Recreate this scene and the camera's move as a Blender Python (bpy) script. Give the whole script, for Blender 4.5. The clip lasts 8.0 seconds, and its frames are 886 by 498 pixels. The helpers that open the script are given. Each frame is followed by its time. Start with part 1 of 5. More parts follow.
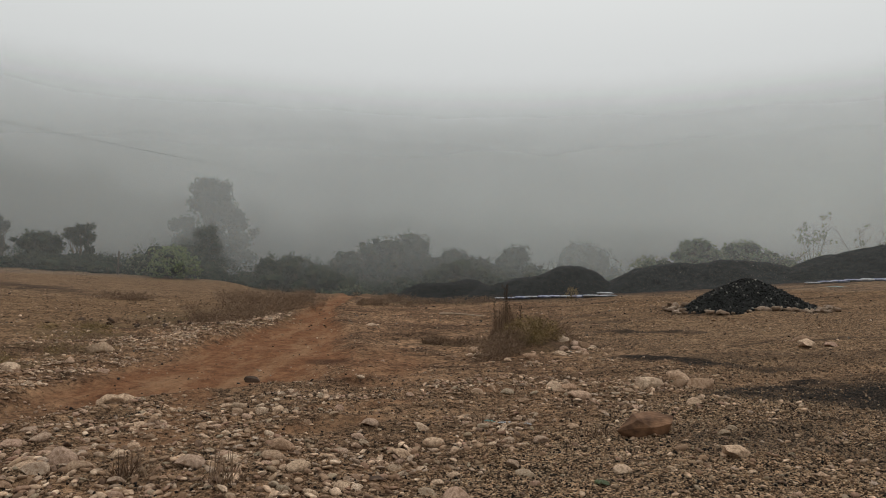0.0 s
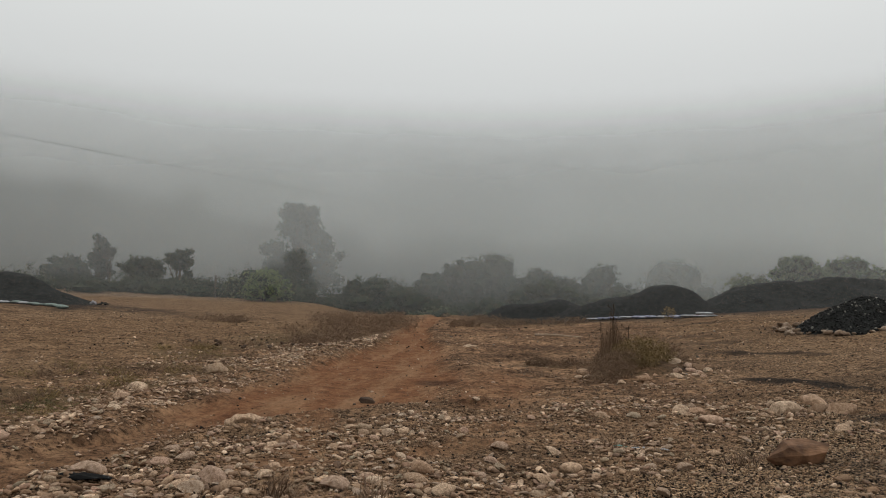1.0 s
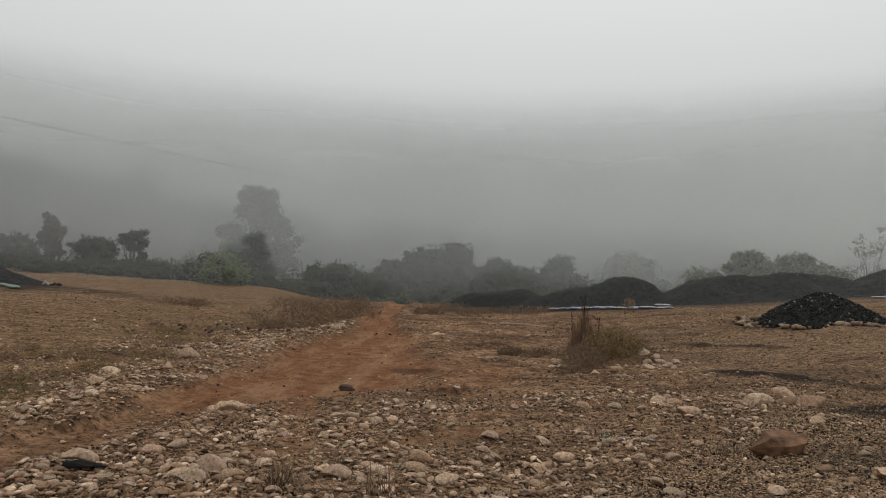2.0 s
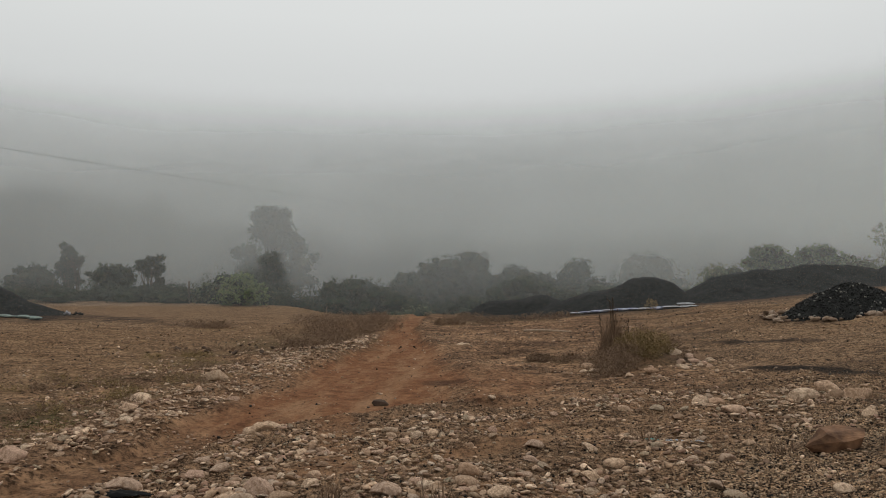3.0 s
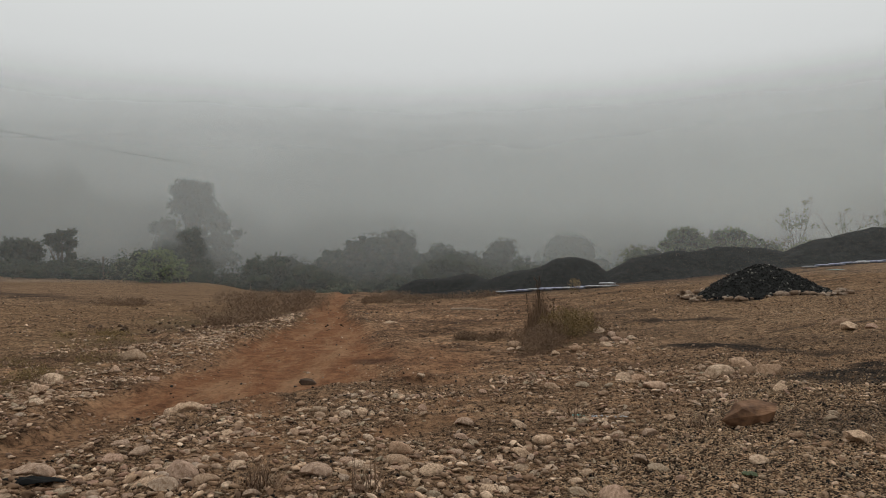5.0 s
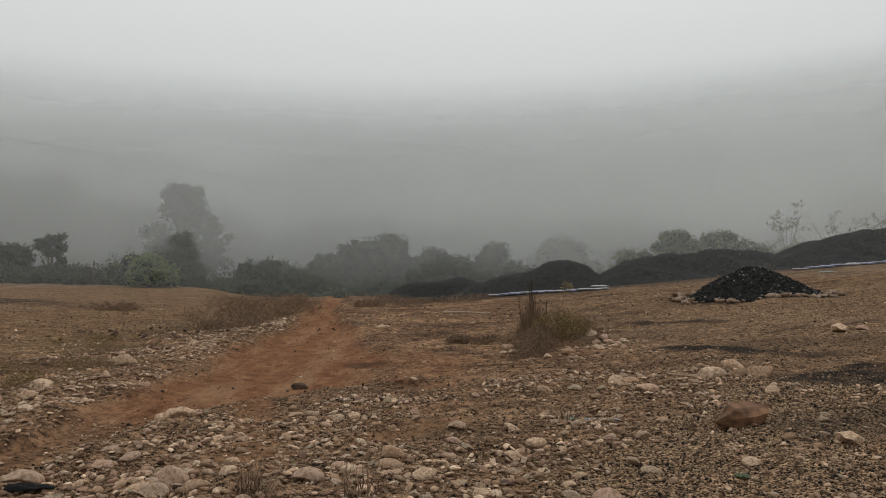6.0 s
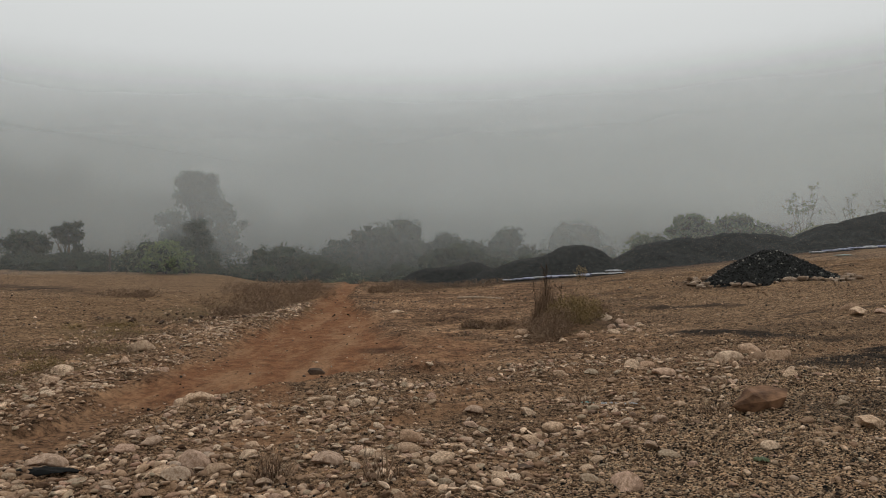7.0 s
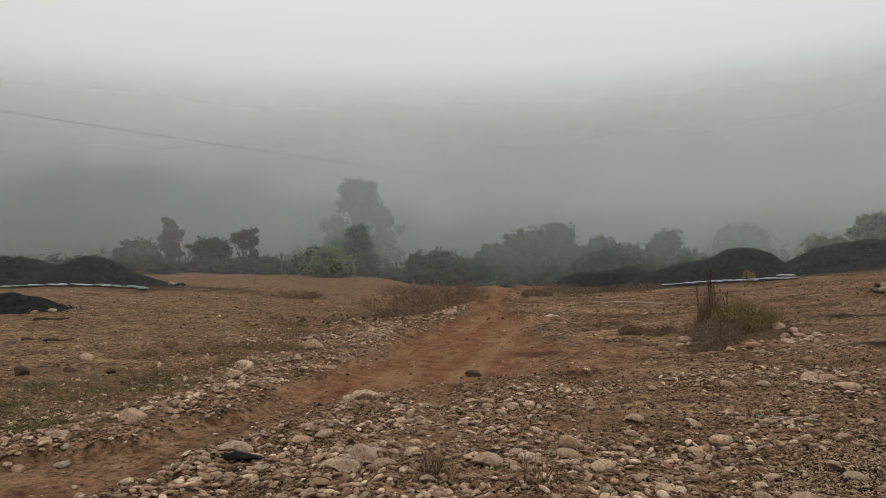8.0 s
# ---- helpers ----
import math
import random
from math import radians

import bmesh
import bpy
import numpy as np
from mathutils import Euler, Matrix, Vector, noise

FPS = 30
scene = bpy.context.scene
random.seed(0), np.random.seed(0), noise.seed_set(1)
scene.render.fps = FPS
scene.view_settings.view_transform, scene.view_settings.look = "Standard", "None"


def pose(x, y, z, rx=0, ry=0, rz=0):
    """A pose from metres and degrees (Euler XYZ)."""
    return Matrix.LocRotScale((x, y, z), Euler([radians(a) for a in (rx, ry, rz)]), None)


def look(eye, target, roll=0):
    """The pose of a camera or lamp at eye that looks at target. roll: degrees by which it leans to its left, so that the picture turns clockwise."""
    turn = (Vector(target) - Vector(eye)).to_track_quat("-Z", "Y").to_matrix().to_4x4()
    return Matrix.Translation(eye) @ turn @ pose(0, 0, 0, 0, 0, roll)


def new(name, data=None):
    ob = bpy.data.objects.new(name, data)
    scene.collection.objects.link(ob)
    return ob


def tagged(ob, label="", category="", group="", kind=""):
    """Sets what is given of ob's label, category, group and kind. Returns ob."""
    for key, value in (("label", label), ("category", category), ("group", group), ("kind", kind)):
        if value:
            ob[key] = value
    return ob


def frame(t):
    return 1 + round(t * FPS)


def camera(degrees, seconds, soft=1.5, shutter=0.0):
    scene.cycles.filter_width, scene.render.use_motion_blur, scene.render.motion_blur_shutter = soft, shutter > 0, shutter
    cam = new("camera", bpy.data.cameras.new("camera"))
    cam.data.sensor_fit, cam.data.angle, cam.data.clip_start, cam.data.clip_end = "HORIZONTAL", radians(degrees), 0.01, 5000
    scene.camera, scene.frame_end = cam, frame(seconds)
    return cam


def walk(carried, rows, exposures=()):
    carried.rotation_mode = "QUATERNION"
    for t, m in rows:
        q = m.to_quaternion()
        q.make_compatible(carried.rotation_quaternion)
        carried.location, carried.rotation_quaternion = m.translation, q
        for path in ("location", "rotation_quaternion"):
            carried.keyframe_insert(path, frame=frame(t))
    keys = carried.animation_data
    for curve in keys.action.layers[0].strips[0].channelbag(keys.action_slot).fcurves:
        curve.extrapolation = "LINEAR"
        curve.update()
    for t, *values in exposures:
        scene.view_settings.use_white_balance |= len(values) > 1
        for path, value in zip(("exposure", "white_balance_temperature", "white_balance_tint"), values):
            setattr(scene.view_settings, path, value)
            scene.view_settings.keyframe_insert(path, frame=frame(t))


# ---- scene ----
cam = camera(63.6, 8.0, soft=1.0)
PATH = [
    (0, (-0.43, 0.304, 1.497), (-0.453, 2.302, 1.583), 1.3),
    (0.5, (-0.631, 0.29, 1.482), (-0.775, 2.284, 1.526), 3.5),
    (1, (-0.925, 0.386, 1.472), (-1.167, 2.366, 1.613), 0.9),
    (1.5, (-1.086, 0.381, 1.489), (-1.342, 2.361, 1.599), 2.8),
    (1.7, (-1.172, 0.329, 1.492), (-1.35, 2.318, 1.589), 3.3),
    (2.8, (-1.541, 0.374, 1.498), (-1.602, 2.368, 1.641), 0.6),
    (3, (-1.527, 0.442, 1.476), (-1.68, 2.431, 1.613), -0.9),
    (3.5, (-1.586, 0.506, 1.491), (-1.669, 2.502, 1.581), -1.2),
    (4, (-1.606, 0.498, 1.478), (-1.661, 2.496, 1.562), -1.6),
    (4.5, (-1.596, 0.504, 1.475), (-1.577, 2.502, 1.546), -0.5),
    (6, (-1.587, 0.528, 1.472), (-1.514, 2.525, 1.556), -0.7),
    (6.5, (-1.602, 0.528, 1.468), (-1.538, 2.526, 1.532), -0.9),
    (7, (-1.618, 0.533, 1.468), (-1.581, 2.532, 1.512), -1.0),
    (7.5, (-1.668, 0.507, 1.472), (-1.84, 2.499, 1.49), -1.2),
    (8, (-1.66, 0.475, 1.479), (-2.045, 2.437, 1.54), -0.9),
]
walk(cam, [(t, look(eye, target, roll)) for t, eye, target, roll in PATH], [(0, 0.02), (1.5, 0.02), (3.5, 0.0), (6.5, 0.0), (8, 0.08)])


# ---- world and light ----
world = bpy.data.worlds.new("overcast_sky")
scene.world = world
world.use_nodes = True
wn, wl = world.node_tree.nodes, world.node_tree.links
wn.clear()
w_out = wn.new("ShaderNodeOutputWorld")
w_bg = wn.new("ShaderNodeBackground")
w_sky = wn.new("ShaderNodeTexSky")
w_sky.sky_type = "NISHITA"
w_sky.sun_disc = False
w_sky.sun_elevation, w_sky.sun_rotation = radians(48), radians(20)
w_dim = wn.new("ShaderNodeVectorMath")
w_dim.operation = "SCALE"
w_dim.inputs["Scale"].default_value = 0.1
w_tc = wn.new("ShaderNodeTexCoord")
w_sep = wn.new("ShaderNodeSeparateXYZ")
w_ramp = wn.new("ShaderNodeValToRGB")
w_mix = wn.new("ShaderNodeMix")
w_mix.data_type = "RGBA"
w_mix.inputs[0].default_value = 0.94
SKY = [(0.0, 0.24), (0.08, 0.385), (0.14, 0.5), (0.22, 0.6), (0.30, 0.67), (0.37, 0.735), (0.6, 0.84), (1.0, 0.92)]
for k, (at, v) in enumerate(SKY):
    el = w_ramp.color_ramp.elements[k] if k < 2 else w_ramp.color_ramp.elements.new(at)
    el.position = at
    el.color = (v * 0.985, v, v * 0.975, 1)
wl.new(w_tc.outputs["Generated"], w_sep.inputs[0])
wl.new(w_sep.outputs["Z"], w_ramp.inputs["Fac"])
wl.new(w_sky.outputs["Color"], w_dim.inputs[0])
wl.new(w_dim.outputs[0], w_mix.inputs[6])
wl.new(w_ramp.outputs["Color"], w_mix.inputs[7])
wl.new(w_mix.outputs[2], w_bg.inputs["Color"])
wl.new(w_bg.outputs[0], w_out.inputs[0])

sun_data = bpy.data.lights.new("veiled_sun", "SUN")
sun_data.energy, sun_data.angle, sun_data.color = 0.6, radians(40), (1.0, 0.97, 0.92)
sun = new("veiled_sun", sun_data)
sun.matrix_world = look((0, 0, 60), (-14, -30, 20))

# ---- helpers of the build ----


def vnoise(x, y, seed=0):
    """Smooth lattice noise, 0 to 1."""
    x, y = np.asarray(x, float), np.asarray(y, float)
    xi, yi = np.floor(x).astype(np.int64), np.floor(y).astype(np.int64)
    u, v = x - xi, y - yi
    u, v = u * u * (3 - 2 * u), v * v * (3 - 2 * v)

    def hashed(a, b):
        n = (a * 374761393 + b * 668265263 + seed * 974711) & 0x7FFFFFFF
        n = ((n ^ (n >> 13)) * 1274126177) & 0x7FFFFFFF
        return ((n ^ (n >> 16)) & 0xFFFF) / 65535.0

    return (hashed(xi, yi) * (1 - u) + hashed(xi + 1, yi) * u) * (1 - v) + (hashed(xi, yi + 1) * (1 - u) + hashed(xi + 1, yi + 1) * u) * v


def fbm(x, y, seed=0, octaves=3):
    return sum(vnoise(x * 2**k, y * 2**k, seed + k) * 0.5**k for k in range(octaves)) / sum(0.5**k for k in range(octaves))


def step(a, b, v):
    s = np.clip((np.asarray(v, float) - a) / (b - a), 0, 1)
    return s * s * (3 - 2 * s)


def soft(v, w):
    return np.log1p(np.exp(np.clip(v / w, -40, 40))) * w


TRACK_Y = [-10.0, 4.0, 5.0, 6.0, 7.0, 8.0, 9.0, 9.7, 10.4, 11.5, 13.0, 14.6, 16.0, 18.0, 21.0, 25.5, 33.0, 60.0]
TRACK_X = [-14.0, -6.7, -5.9, -5.2, -5.0, -4.82, -4.62, -4.1, -3.8, -3.64, -3.7, -3.85, -3.95, -4.0, -4.4, -4.97, -5.5, -6.0]
TRACK_W = [1.2, 1.0, 0.85, 0.46, 0.42, 0.48, 0.66, 1.15, 1.4, 1.52, 1.42, 1.25, 1.08, 0.92, 0.68, 0.45, 0.5, 0.7]
BORDER_Y = [5.0, 6.5, 7.8, 8.9, 10.5, 12.5, 15.7, 22.5]
BORDER_X = [-6.6, -6.05, -6.08, -6.15, -6.1, -5.9, -5.72, -5.45]


def track_at(x, y):
    """Distance from the track's middle, in half widths."""
    wob = (fbm(x * 1.3, y * 1.3, 31) - 0.5) * 0.6
    return (x - np.interp(y, TRACK_Y, TRACK_X)) / np.interp(y, TRACK_Y, TRACK_W) + wob


def large_form(x, y):
    """The smooth lie of the land: nearly level by the camera, rising away from it and to the right, falling past the edge."""
    x, y = np.asarray(x, float), np.asarray(y, float)
    s = np.minimum(soft(y - 9, 3), 60)
    r = np.minimum(soft(x, 1.5), 40)
    le = np.minimum(soft(-x - 10, 3), 40)
    f = 1 - np.exp(-((np.maximum(y, 0) / 9) ** 2))
    z = -0.038 + 0.0225 * np.minimum(s, 40) + 0.0827 * r * f + 0.0381 * le * np.minimum(s, 40) / 30
    z = z + 0.35 * np.exp(-(((x + 23) / 6) ** 2) - ((y - 28) / 7) ** 2)
    pad = np.exp(-(((x - 7.85) / 2.8) ** 2) - ((y - 20.2) / 2.8) ** 2)
    z = z * (1 - pad) + 0.86 * pad
    edge = 37 + 10 * step(-9, -17, x) + 4 * step(8, 16, x)
    fall = step(0, 22, y - edge)
    return z * (1 - step(60, 200, np.hypot(x, y))) - 3.5 * fall


def relief(x, y):
    """Ruts, humps and small unevenness."""
    a = np.abs(track_at(x, y))
    near = 1 - step(18, 45, np.hypot(x, y))
    on = step(1.15, 0.7, a)
    z = -0.07 * on + 0.05 * np.exp(-(((a - 1.35) / 0.35) ** 2)) * step(2, 8, y)
    z = z + (fbm(x * 0.5, y * 0.5, 3) - 0.5) * 0.2 * near
    z = z + (fbm(x * 2.3, y * 2.3, 5) - 0.5) * (0.13 - 0.07 * on) * near
    z = z + (vnoise(x * 9, y * 9, 9) - 0.5) * 0.018 * near * (1 - 0.6 * on)
    bank = (x - np.interp(y, BORDER_Y, BORDER_X)) / 0.45
    z = z + 0.07 * np.exp(-(bank**2)) * step(5, 6, y) * step(24, 20, y)
    z = z + 0.04 * np.exp(-(((x + 3.95) / 0.55) ** 2) - ((y - 7.4) / 1.3) ** 2)
    z = z + 0.05 * np.exp(-(((x + 2.9) / 1.0) ** 2) - ((y - 13.0) / 2.2) ** 2)
    return z + 0.26 * np.exp(-(((x - 1.15) / 0.7) ** 2) - ((y - 14.8) / 0.9) ** 2)


def ground_z(x, y):
    return large_form(x, y) + relief(x, y)


def gz(x, y):
    return float(ground_z(np.array([x]), np.array([y]))[0])


def blob(x, y, cx, cy, rx, ry, turn=0.0):
    c, s = math.cos(turn), math.sin(turn)
    u, v = (x - cx) * c + (y - cy) * s, -(x - cx) * s + (y - cy) * c
    q = np.sqrt((u / rx) ** 2 + (v / ry) ** 2) + (fbm(x * 2.1, y * 2.1, 41) - 0.5) * 1.3
    return step(1.3, 0.35, q)


def along(x, y, ax, ay, bx, by, half):
    """A worn strip between two places, 0 to 1."""
    dx, dy = bx - ax, by - ay
    t = np.clip(((x - ax) * dx + (y - ay) * dy) / (dx * dx + dy * dy), 0, 1)
    d = np.hypot(x - ax - t * dx, y - ay - t * dy) + (fbm(x * 2.3, y * 2.3, 43) - 0.5) * half * 2.4
    return step(half * 1.5, half * 0.4, d)


def zones(x, y):
    """Bare track, fine gravel, coal dust, dry growth and swept yard, each 0 to 1."""
    track = step(1.3, 0.75, np.abs(track_at(x, y))) * (1 - 0.4 * step(9.0, 8.0, y) * step(5.2, 6.2, y))
    track = np.maximum(track, 0.85 * along(x, y, -3.5, 8.9, -3.05, 6.3, 0.26))
    track = np.maximum(track, 0.85 * along(x, y, -3.05, 6.3, -1.3, 7.85, 0.16))
    track = np.maximum(track, 0.7 * along(x, y, -1.9, 8.2, -0.9, 8.9, 0.14))
    track = np.maximum(track, 0.55 * blob(x, y, -1.5, 11.9, 0.85, 2.3))
    track = np.maximum(track, 0.45 * blob(x, y, 0.2, 9.6, 0.8, 0.3, 0.2))
    line = 2.1 - 0.85 * (9 - y)
    gravel = step(-0.5, 0.5, x - line + (fbm(x, y, 51) - 0.5) * 1.6) * step(11.0, 8.8, y)
    bed = step(10.6, 9.4, y - 0.5 * step(-1.5, 0.5, x)) * step(-5.2, -4.5, x) * 0.3
    gravel = np.maximum(gravel, 0.5 * step(1.0, 2.5, x) * step(24, 14, y) * step(9, 11, y))
    gravel = np.maximum(gravel, bed) * (1 - 0.95 * track)
    coal = np.maximum(blob(x, y, 4.5, 8.8, 1.75, 1.15, -0.25), 0.95 * blob(x, y, 3.3, 11.75, 1.5, 0.3, -0.5))
    coal = np.maximum(coal, 0.8 * blob(x, y, 4.0, 16.0, 1.3, 0.3, -0.6))
    coal = np.maximum(coal, 0.6 * blob(x, y, -2.5, 12.2, 0.4, 0.25))
    coal = np.maximum(coal, 0.5 * blob(x, y, 2.5, 7.1, 0.9, 0.7, 0.5))
    coal = np.maximum(coal, 0.55 * blob(x, y, 1.9, 14.2, 0.5, 0.5))
    coal = np.maximum(coal, 0.45 * blob(x, y, 3.4, 6.5, 0.7, 0.5, 0.3))
    coal = np.maximum(coal, step(0.6, 0.74, fbm(x * 0.35, y * 1.5, 61)) * step(1.5, 4, x) * step(10, 13, y) * 0.5)
    coal = np.maximum(coal, blob(x, y, 7.85, 20.4, 2.0, 1.9))
    coal = np.maximum(coal, step(4.5, 1.5, np.abs(y - 33.5)) * step(-4, -1, x) * 0.8)
    coal = np.maximum(coal, np.maximum(blob(x, y, -25, 29.5, 8.5, 2.6), 0.7 * blob(x, y, -20.6, 20.4, 2.6, 1.2)))
    dry = np.maximum(0.6 * blob(x, y, 0.9, 14.3, 0.8, 1.2), blob(x, y, -6.9, 22, 1.5, 4.5, 0.25))
    dry = np.maximum(dry, 0.7 * np.maximum(blob(x, y, -1.5, 31, 3.2, 2.2), blob(x, y, -0.5, 15.2, 1.1, 0.5)))
    stony = step(-10.3, -9.2, x + (fbm(x * 0.5, y * 0.5, 73) - 0.5) * 2.2 - 0.05 * (y - 10)) * step(-6.0, -6.6, x) * step(30, 22, y)
    dry = np.maximum(dry, step(0.48, 0.66, fbm(x * 0.9, y * 0.9, 71)) * stony * 0.85)
    yard = step(-8.6, -9.8, x + (fbm(x * 0.5, y * 0.5, 73) - 0.5) * 2.2 - 0.05 * (y - 10))
    yard = np.maximum(yard, step(2.2, 4.0, x + (fbm(x * 0.4, y * 1.2, 75) - 0.5) * 2.0) * step(9.5, 11.5, y))
    yard = np.maximum(yard, 0.8 * step(3.0, 3.8, x) * step(7.4, 6.6, y)) * (1 - 0.8 * coal)
    lane = step(9.6, 8.2, y)
    yard = np.maximum(yard, 0.75 * lane * track)
    return track * (1 - 0.45 * lane), gravel, coal, dry, yard


def mesh_np(name, verts, faces, material, smooth=True):
    """A mesh from arrays; faces all of one count of corners, or a list of such arrays."""
    me = bpy.data.meshes.new(name)
    blocks = faces if isinstance(faces, list) else [faces]
    loops = np.concatenate([np.asarray(b).ravel() for b in blocks]).astype(np.int32)
    sizes = np.concatenate([np.full(len(b), np.asarray(b).shape[1]) for b in blocks]).astype(np.int32)
    me.vertices.add(len(verts))
    me.vertices.foreach_set("co", np.asarray(verts, np.float32).ravel())
    me.loops.add(len(loops))
    me.loops.foreach_set("vertex_index", loops)
    me.polygons.add(len(sizes))
    me.polygons.foreach_set("loop_start", np.r_[0, np.cumsum(sizes)[:-1]].astype(np.int32))
    me.polygons.foreach_set("loop_total", sizes)
    me.polygons.foreach_set("use_smooth", np.full(len(sizes), smooth))
    me.update(calc_edges=True)
    me.validate()
    me.materials.append(material)
    return me


def part(name, me, parent, label=""):
    ob = new(name, me)
    ob.parent = parent
    return tagged(ob, label)


def base(name, x, y, z, turn=0.0):
    ob = new(name)
    ob.empty_display_size = 0.2
    ob.matrix_basis = pose(x, y, z, 0, 0, turn)
    return ob


def ico(level):
    bm = bmesh.new()
    bmesh.ops.create_icosphere(bm, subdivisions=level, radius=1.0)
    v = np.array([p.co[:] for p in bm.verts])
    f = np.array([[p.index for p in q.verts] for q in bm.faces])
    bm.free()
    return v, f


ICO1, ICO2, ICO3 = ico(1), ico(2), ico(3)
OCTA = (np.array([(1, 0, 0), (-1, 0, 0), (0, 1, 0), (0, -1, 0), (0, 0, 1), (0, 0, -1)], float), np.array([(0, 2, 4), (2, 1, 4), (1, 3, 4), (3, 0, 4), (2, 0, 5), (1, 2, 5), (3, 1, 5), (0, 3, 5)]))


def lumpy(shape, seed, amount, flat, angular=0.0):
    """A stone: a ball pushed in and out, squashed, with flats where it is broken."""
    v = shape[0].copy()
    rng = np.random.default_rng(seed)
    for _ in range(7):
        d = rng.normal(size=3)
        d /= np.linalg.norm(d)
        v *= 1 + amount * rng.uniform(-0.5, 0.5) * np.exp(-((1 - v @ d) ** 2) * 2.5)[:, None]
    if angular:
        for _ in range(int(9 * angular)):
            d = rng.normal(size=3)
            d /= np.linalg.norm(d)
            over = np.maximum(v @ d - rng.uniform(0.38, 0.8), 0)
            v -= over[:, None] * d
    v = v - (v.max(0) + v.min(0)) / 2
    v = v / np.abs(v).max(0)
    return v * [1.0, rng.uniform(0.62, 0.9), flat * rng.uniform(0.8, 1.2)]


def scatter(shapes, faces, xy, size, sink, rng, tilt=0.35, zf=ground_z):
    """Many stones joined: vertices and faces."""
    n, k = len(xy), len(shapes[0])
    v = np.stack([shapes[i] for i in rng.integers(0, len(shapes), n)])
    a, b, c = rng.uniform(0, 6.283, n), rng.normal(0, tilt, n), rng.normal(0, tilt, n)
    ca, sa, cb, sb, cc, sc = np.cos(a), np.sin(a), np.cos(b), np.sin(b), np.cos(c), np.sin(c)
    x, y, z = v[..., 0], v[..., 1], v[..., 2]
    y, z = y * cb[:, None] - z * sb[:, None], y * sb[:, None] + z * cb[:, None]
    x, z = x * cc[:, None] + z * sc[:, None], -x * sc[:, None] + z * cc[:, None]
    x, y = x * ca[:, None] - y * sa[:, None], x * sa[:, None] + y * ca[:, None]
    out = np.stack([x, y, z], -1) * np.asarray(size)[:, None, None]
    out[..., 0] += xy[:, 0, None]
    out[..., 1] += xy[:, 1, None]
    out[..., 2] += (zf(xy[:, 0], xy[:, 1]) + np.asarray(size) * sink)[:, None]
    f = faces[None] + (np.arange(n) * k)[:, None, None]
    return out.reshape(-1, 3), f.reshape(-1, faces.shape[1])


def tube(points, radii, sides=6):
    """A tapered tube along points."""
    pts = np.asarray(points, float)
    ring = np.linspace(0, 2 * math.pi, sides, endpoint=False)
    vs = []
    for i, (p, r) in enumerate(zip(pts, radii)):
        d = pts[min(i + 1, len(pts) - 1)] - pts[max(i - 1, 0)]
        d = d / (np.linalg.norm(d) + 1e-9)
        u = np.cross(d, (0.31, 0.95, 0.05))
        u /= np.linalg.norm(u) + 1e-9
        w = np.cross(d, u)
        vs.append(p + r * (np.cos(ring)[:, None] * u + np.sin(ring)[:, None] * w))
    v = np.concatenate(vs)
    f = [[i * sides + j, i * sides + (j + 1) % sides, (i + 1) * sides + (j + 1) % sides, (i + 1) * sides + j] for i in range(len(pts) - 1) for j in range(sides)]
    return v, np.array(f)


def join(blocks):
    off, vs, fs = 0, [], []
    for v, f in blocks:
        vs.append(v)
        fs.append(f + off)
        off += len(v)
    return np.concatenate(vs), np.concatenate(fs)


# ---- materials ----
def material(name, rough=0.9, spec=0.2):
    m = bpy.data.materials.new(name)
    m.use_nodes = True
    b = m.node_tree.nodes["Principled BSDF"]
    b.inputs["Roughness"].default_value = rough
    b.inputs["Specular IOR Level"].default_value = spec
    return m, m.node_tree.nodes, m.node_tree.links, b


def ramp_node(nodes, stops):
    r = nodes.new("ShaderNodeValToRGB")
    for k, (at, colour) in enumerate(stops):
        e = r.color_ramp.elements[k] if k < 2 else r.color_ramp.elements.new(at)
        e.position, e.color = at, (*colour, 1)
    return r


def noise_node(nodes, links, scale, detail=4.0, rough=0.6, source="Object"):
    tc = nodes.new("ShaderNodeTexCoord")
    n = nodes.new("ShaderNodeTexNoise")
    n.inputs["Scale"].default_value, n.inputs["Detail"].default_value, n.inputs["Roughness"].default_value = scale, detail, rough
    links.new(tc.outputs[source], n.inputs["Vector"])
    return n


def mix_node(nodes, links, fac, a, b, blend="MIX"):
    m = nodes.new("ShaderNodeMix")
    m.data_type, m.blend_type = "RGBA", blend
    for value, socket in ((fac, m.inputs[0]), (a, m.inputs[6]), (b, m.inputs[7])):
        if isinstance(value, (int, float)):
            socket.default_value = value
        elif isinstance(value, tuple):
            socket.default_value = (*value, 1)
        else:
            links.new(value, socket)
    return m.outputs[2]


def bump_node(nodes, links, height, strength, distance, b):
    n = nodes.new("ShaderNodeBump")
    n.inputs["Strength"].default_value, n.inputs["Distance"].default_value = strength, distance
    links.new(height, n.inputs["Height"])
    links.new(n.outputs[0], b.inputs["Normal"])
    return n


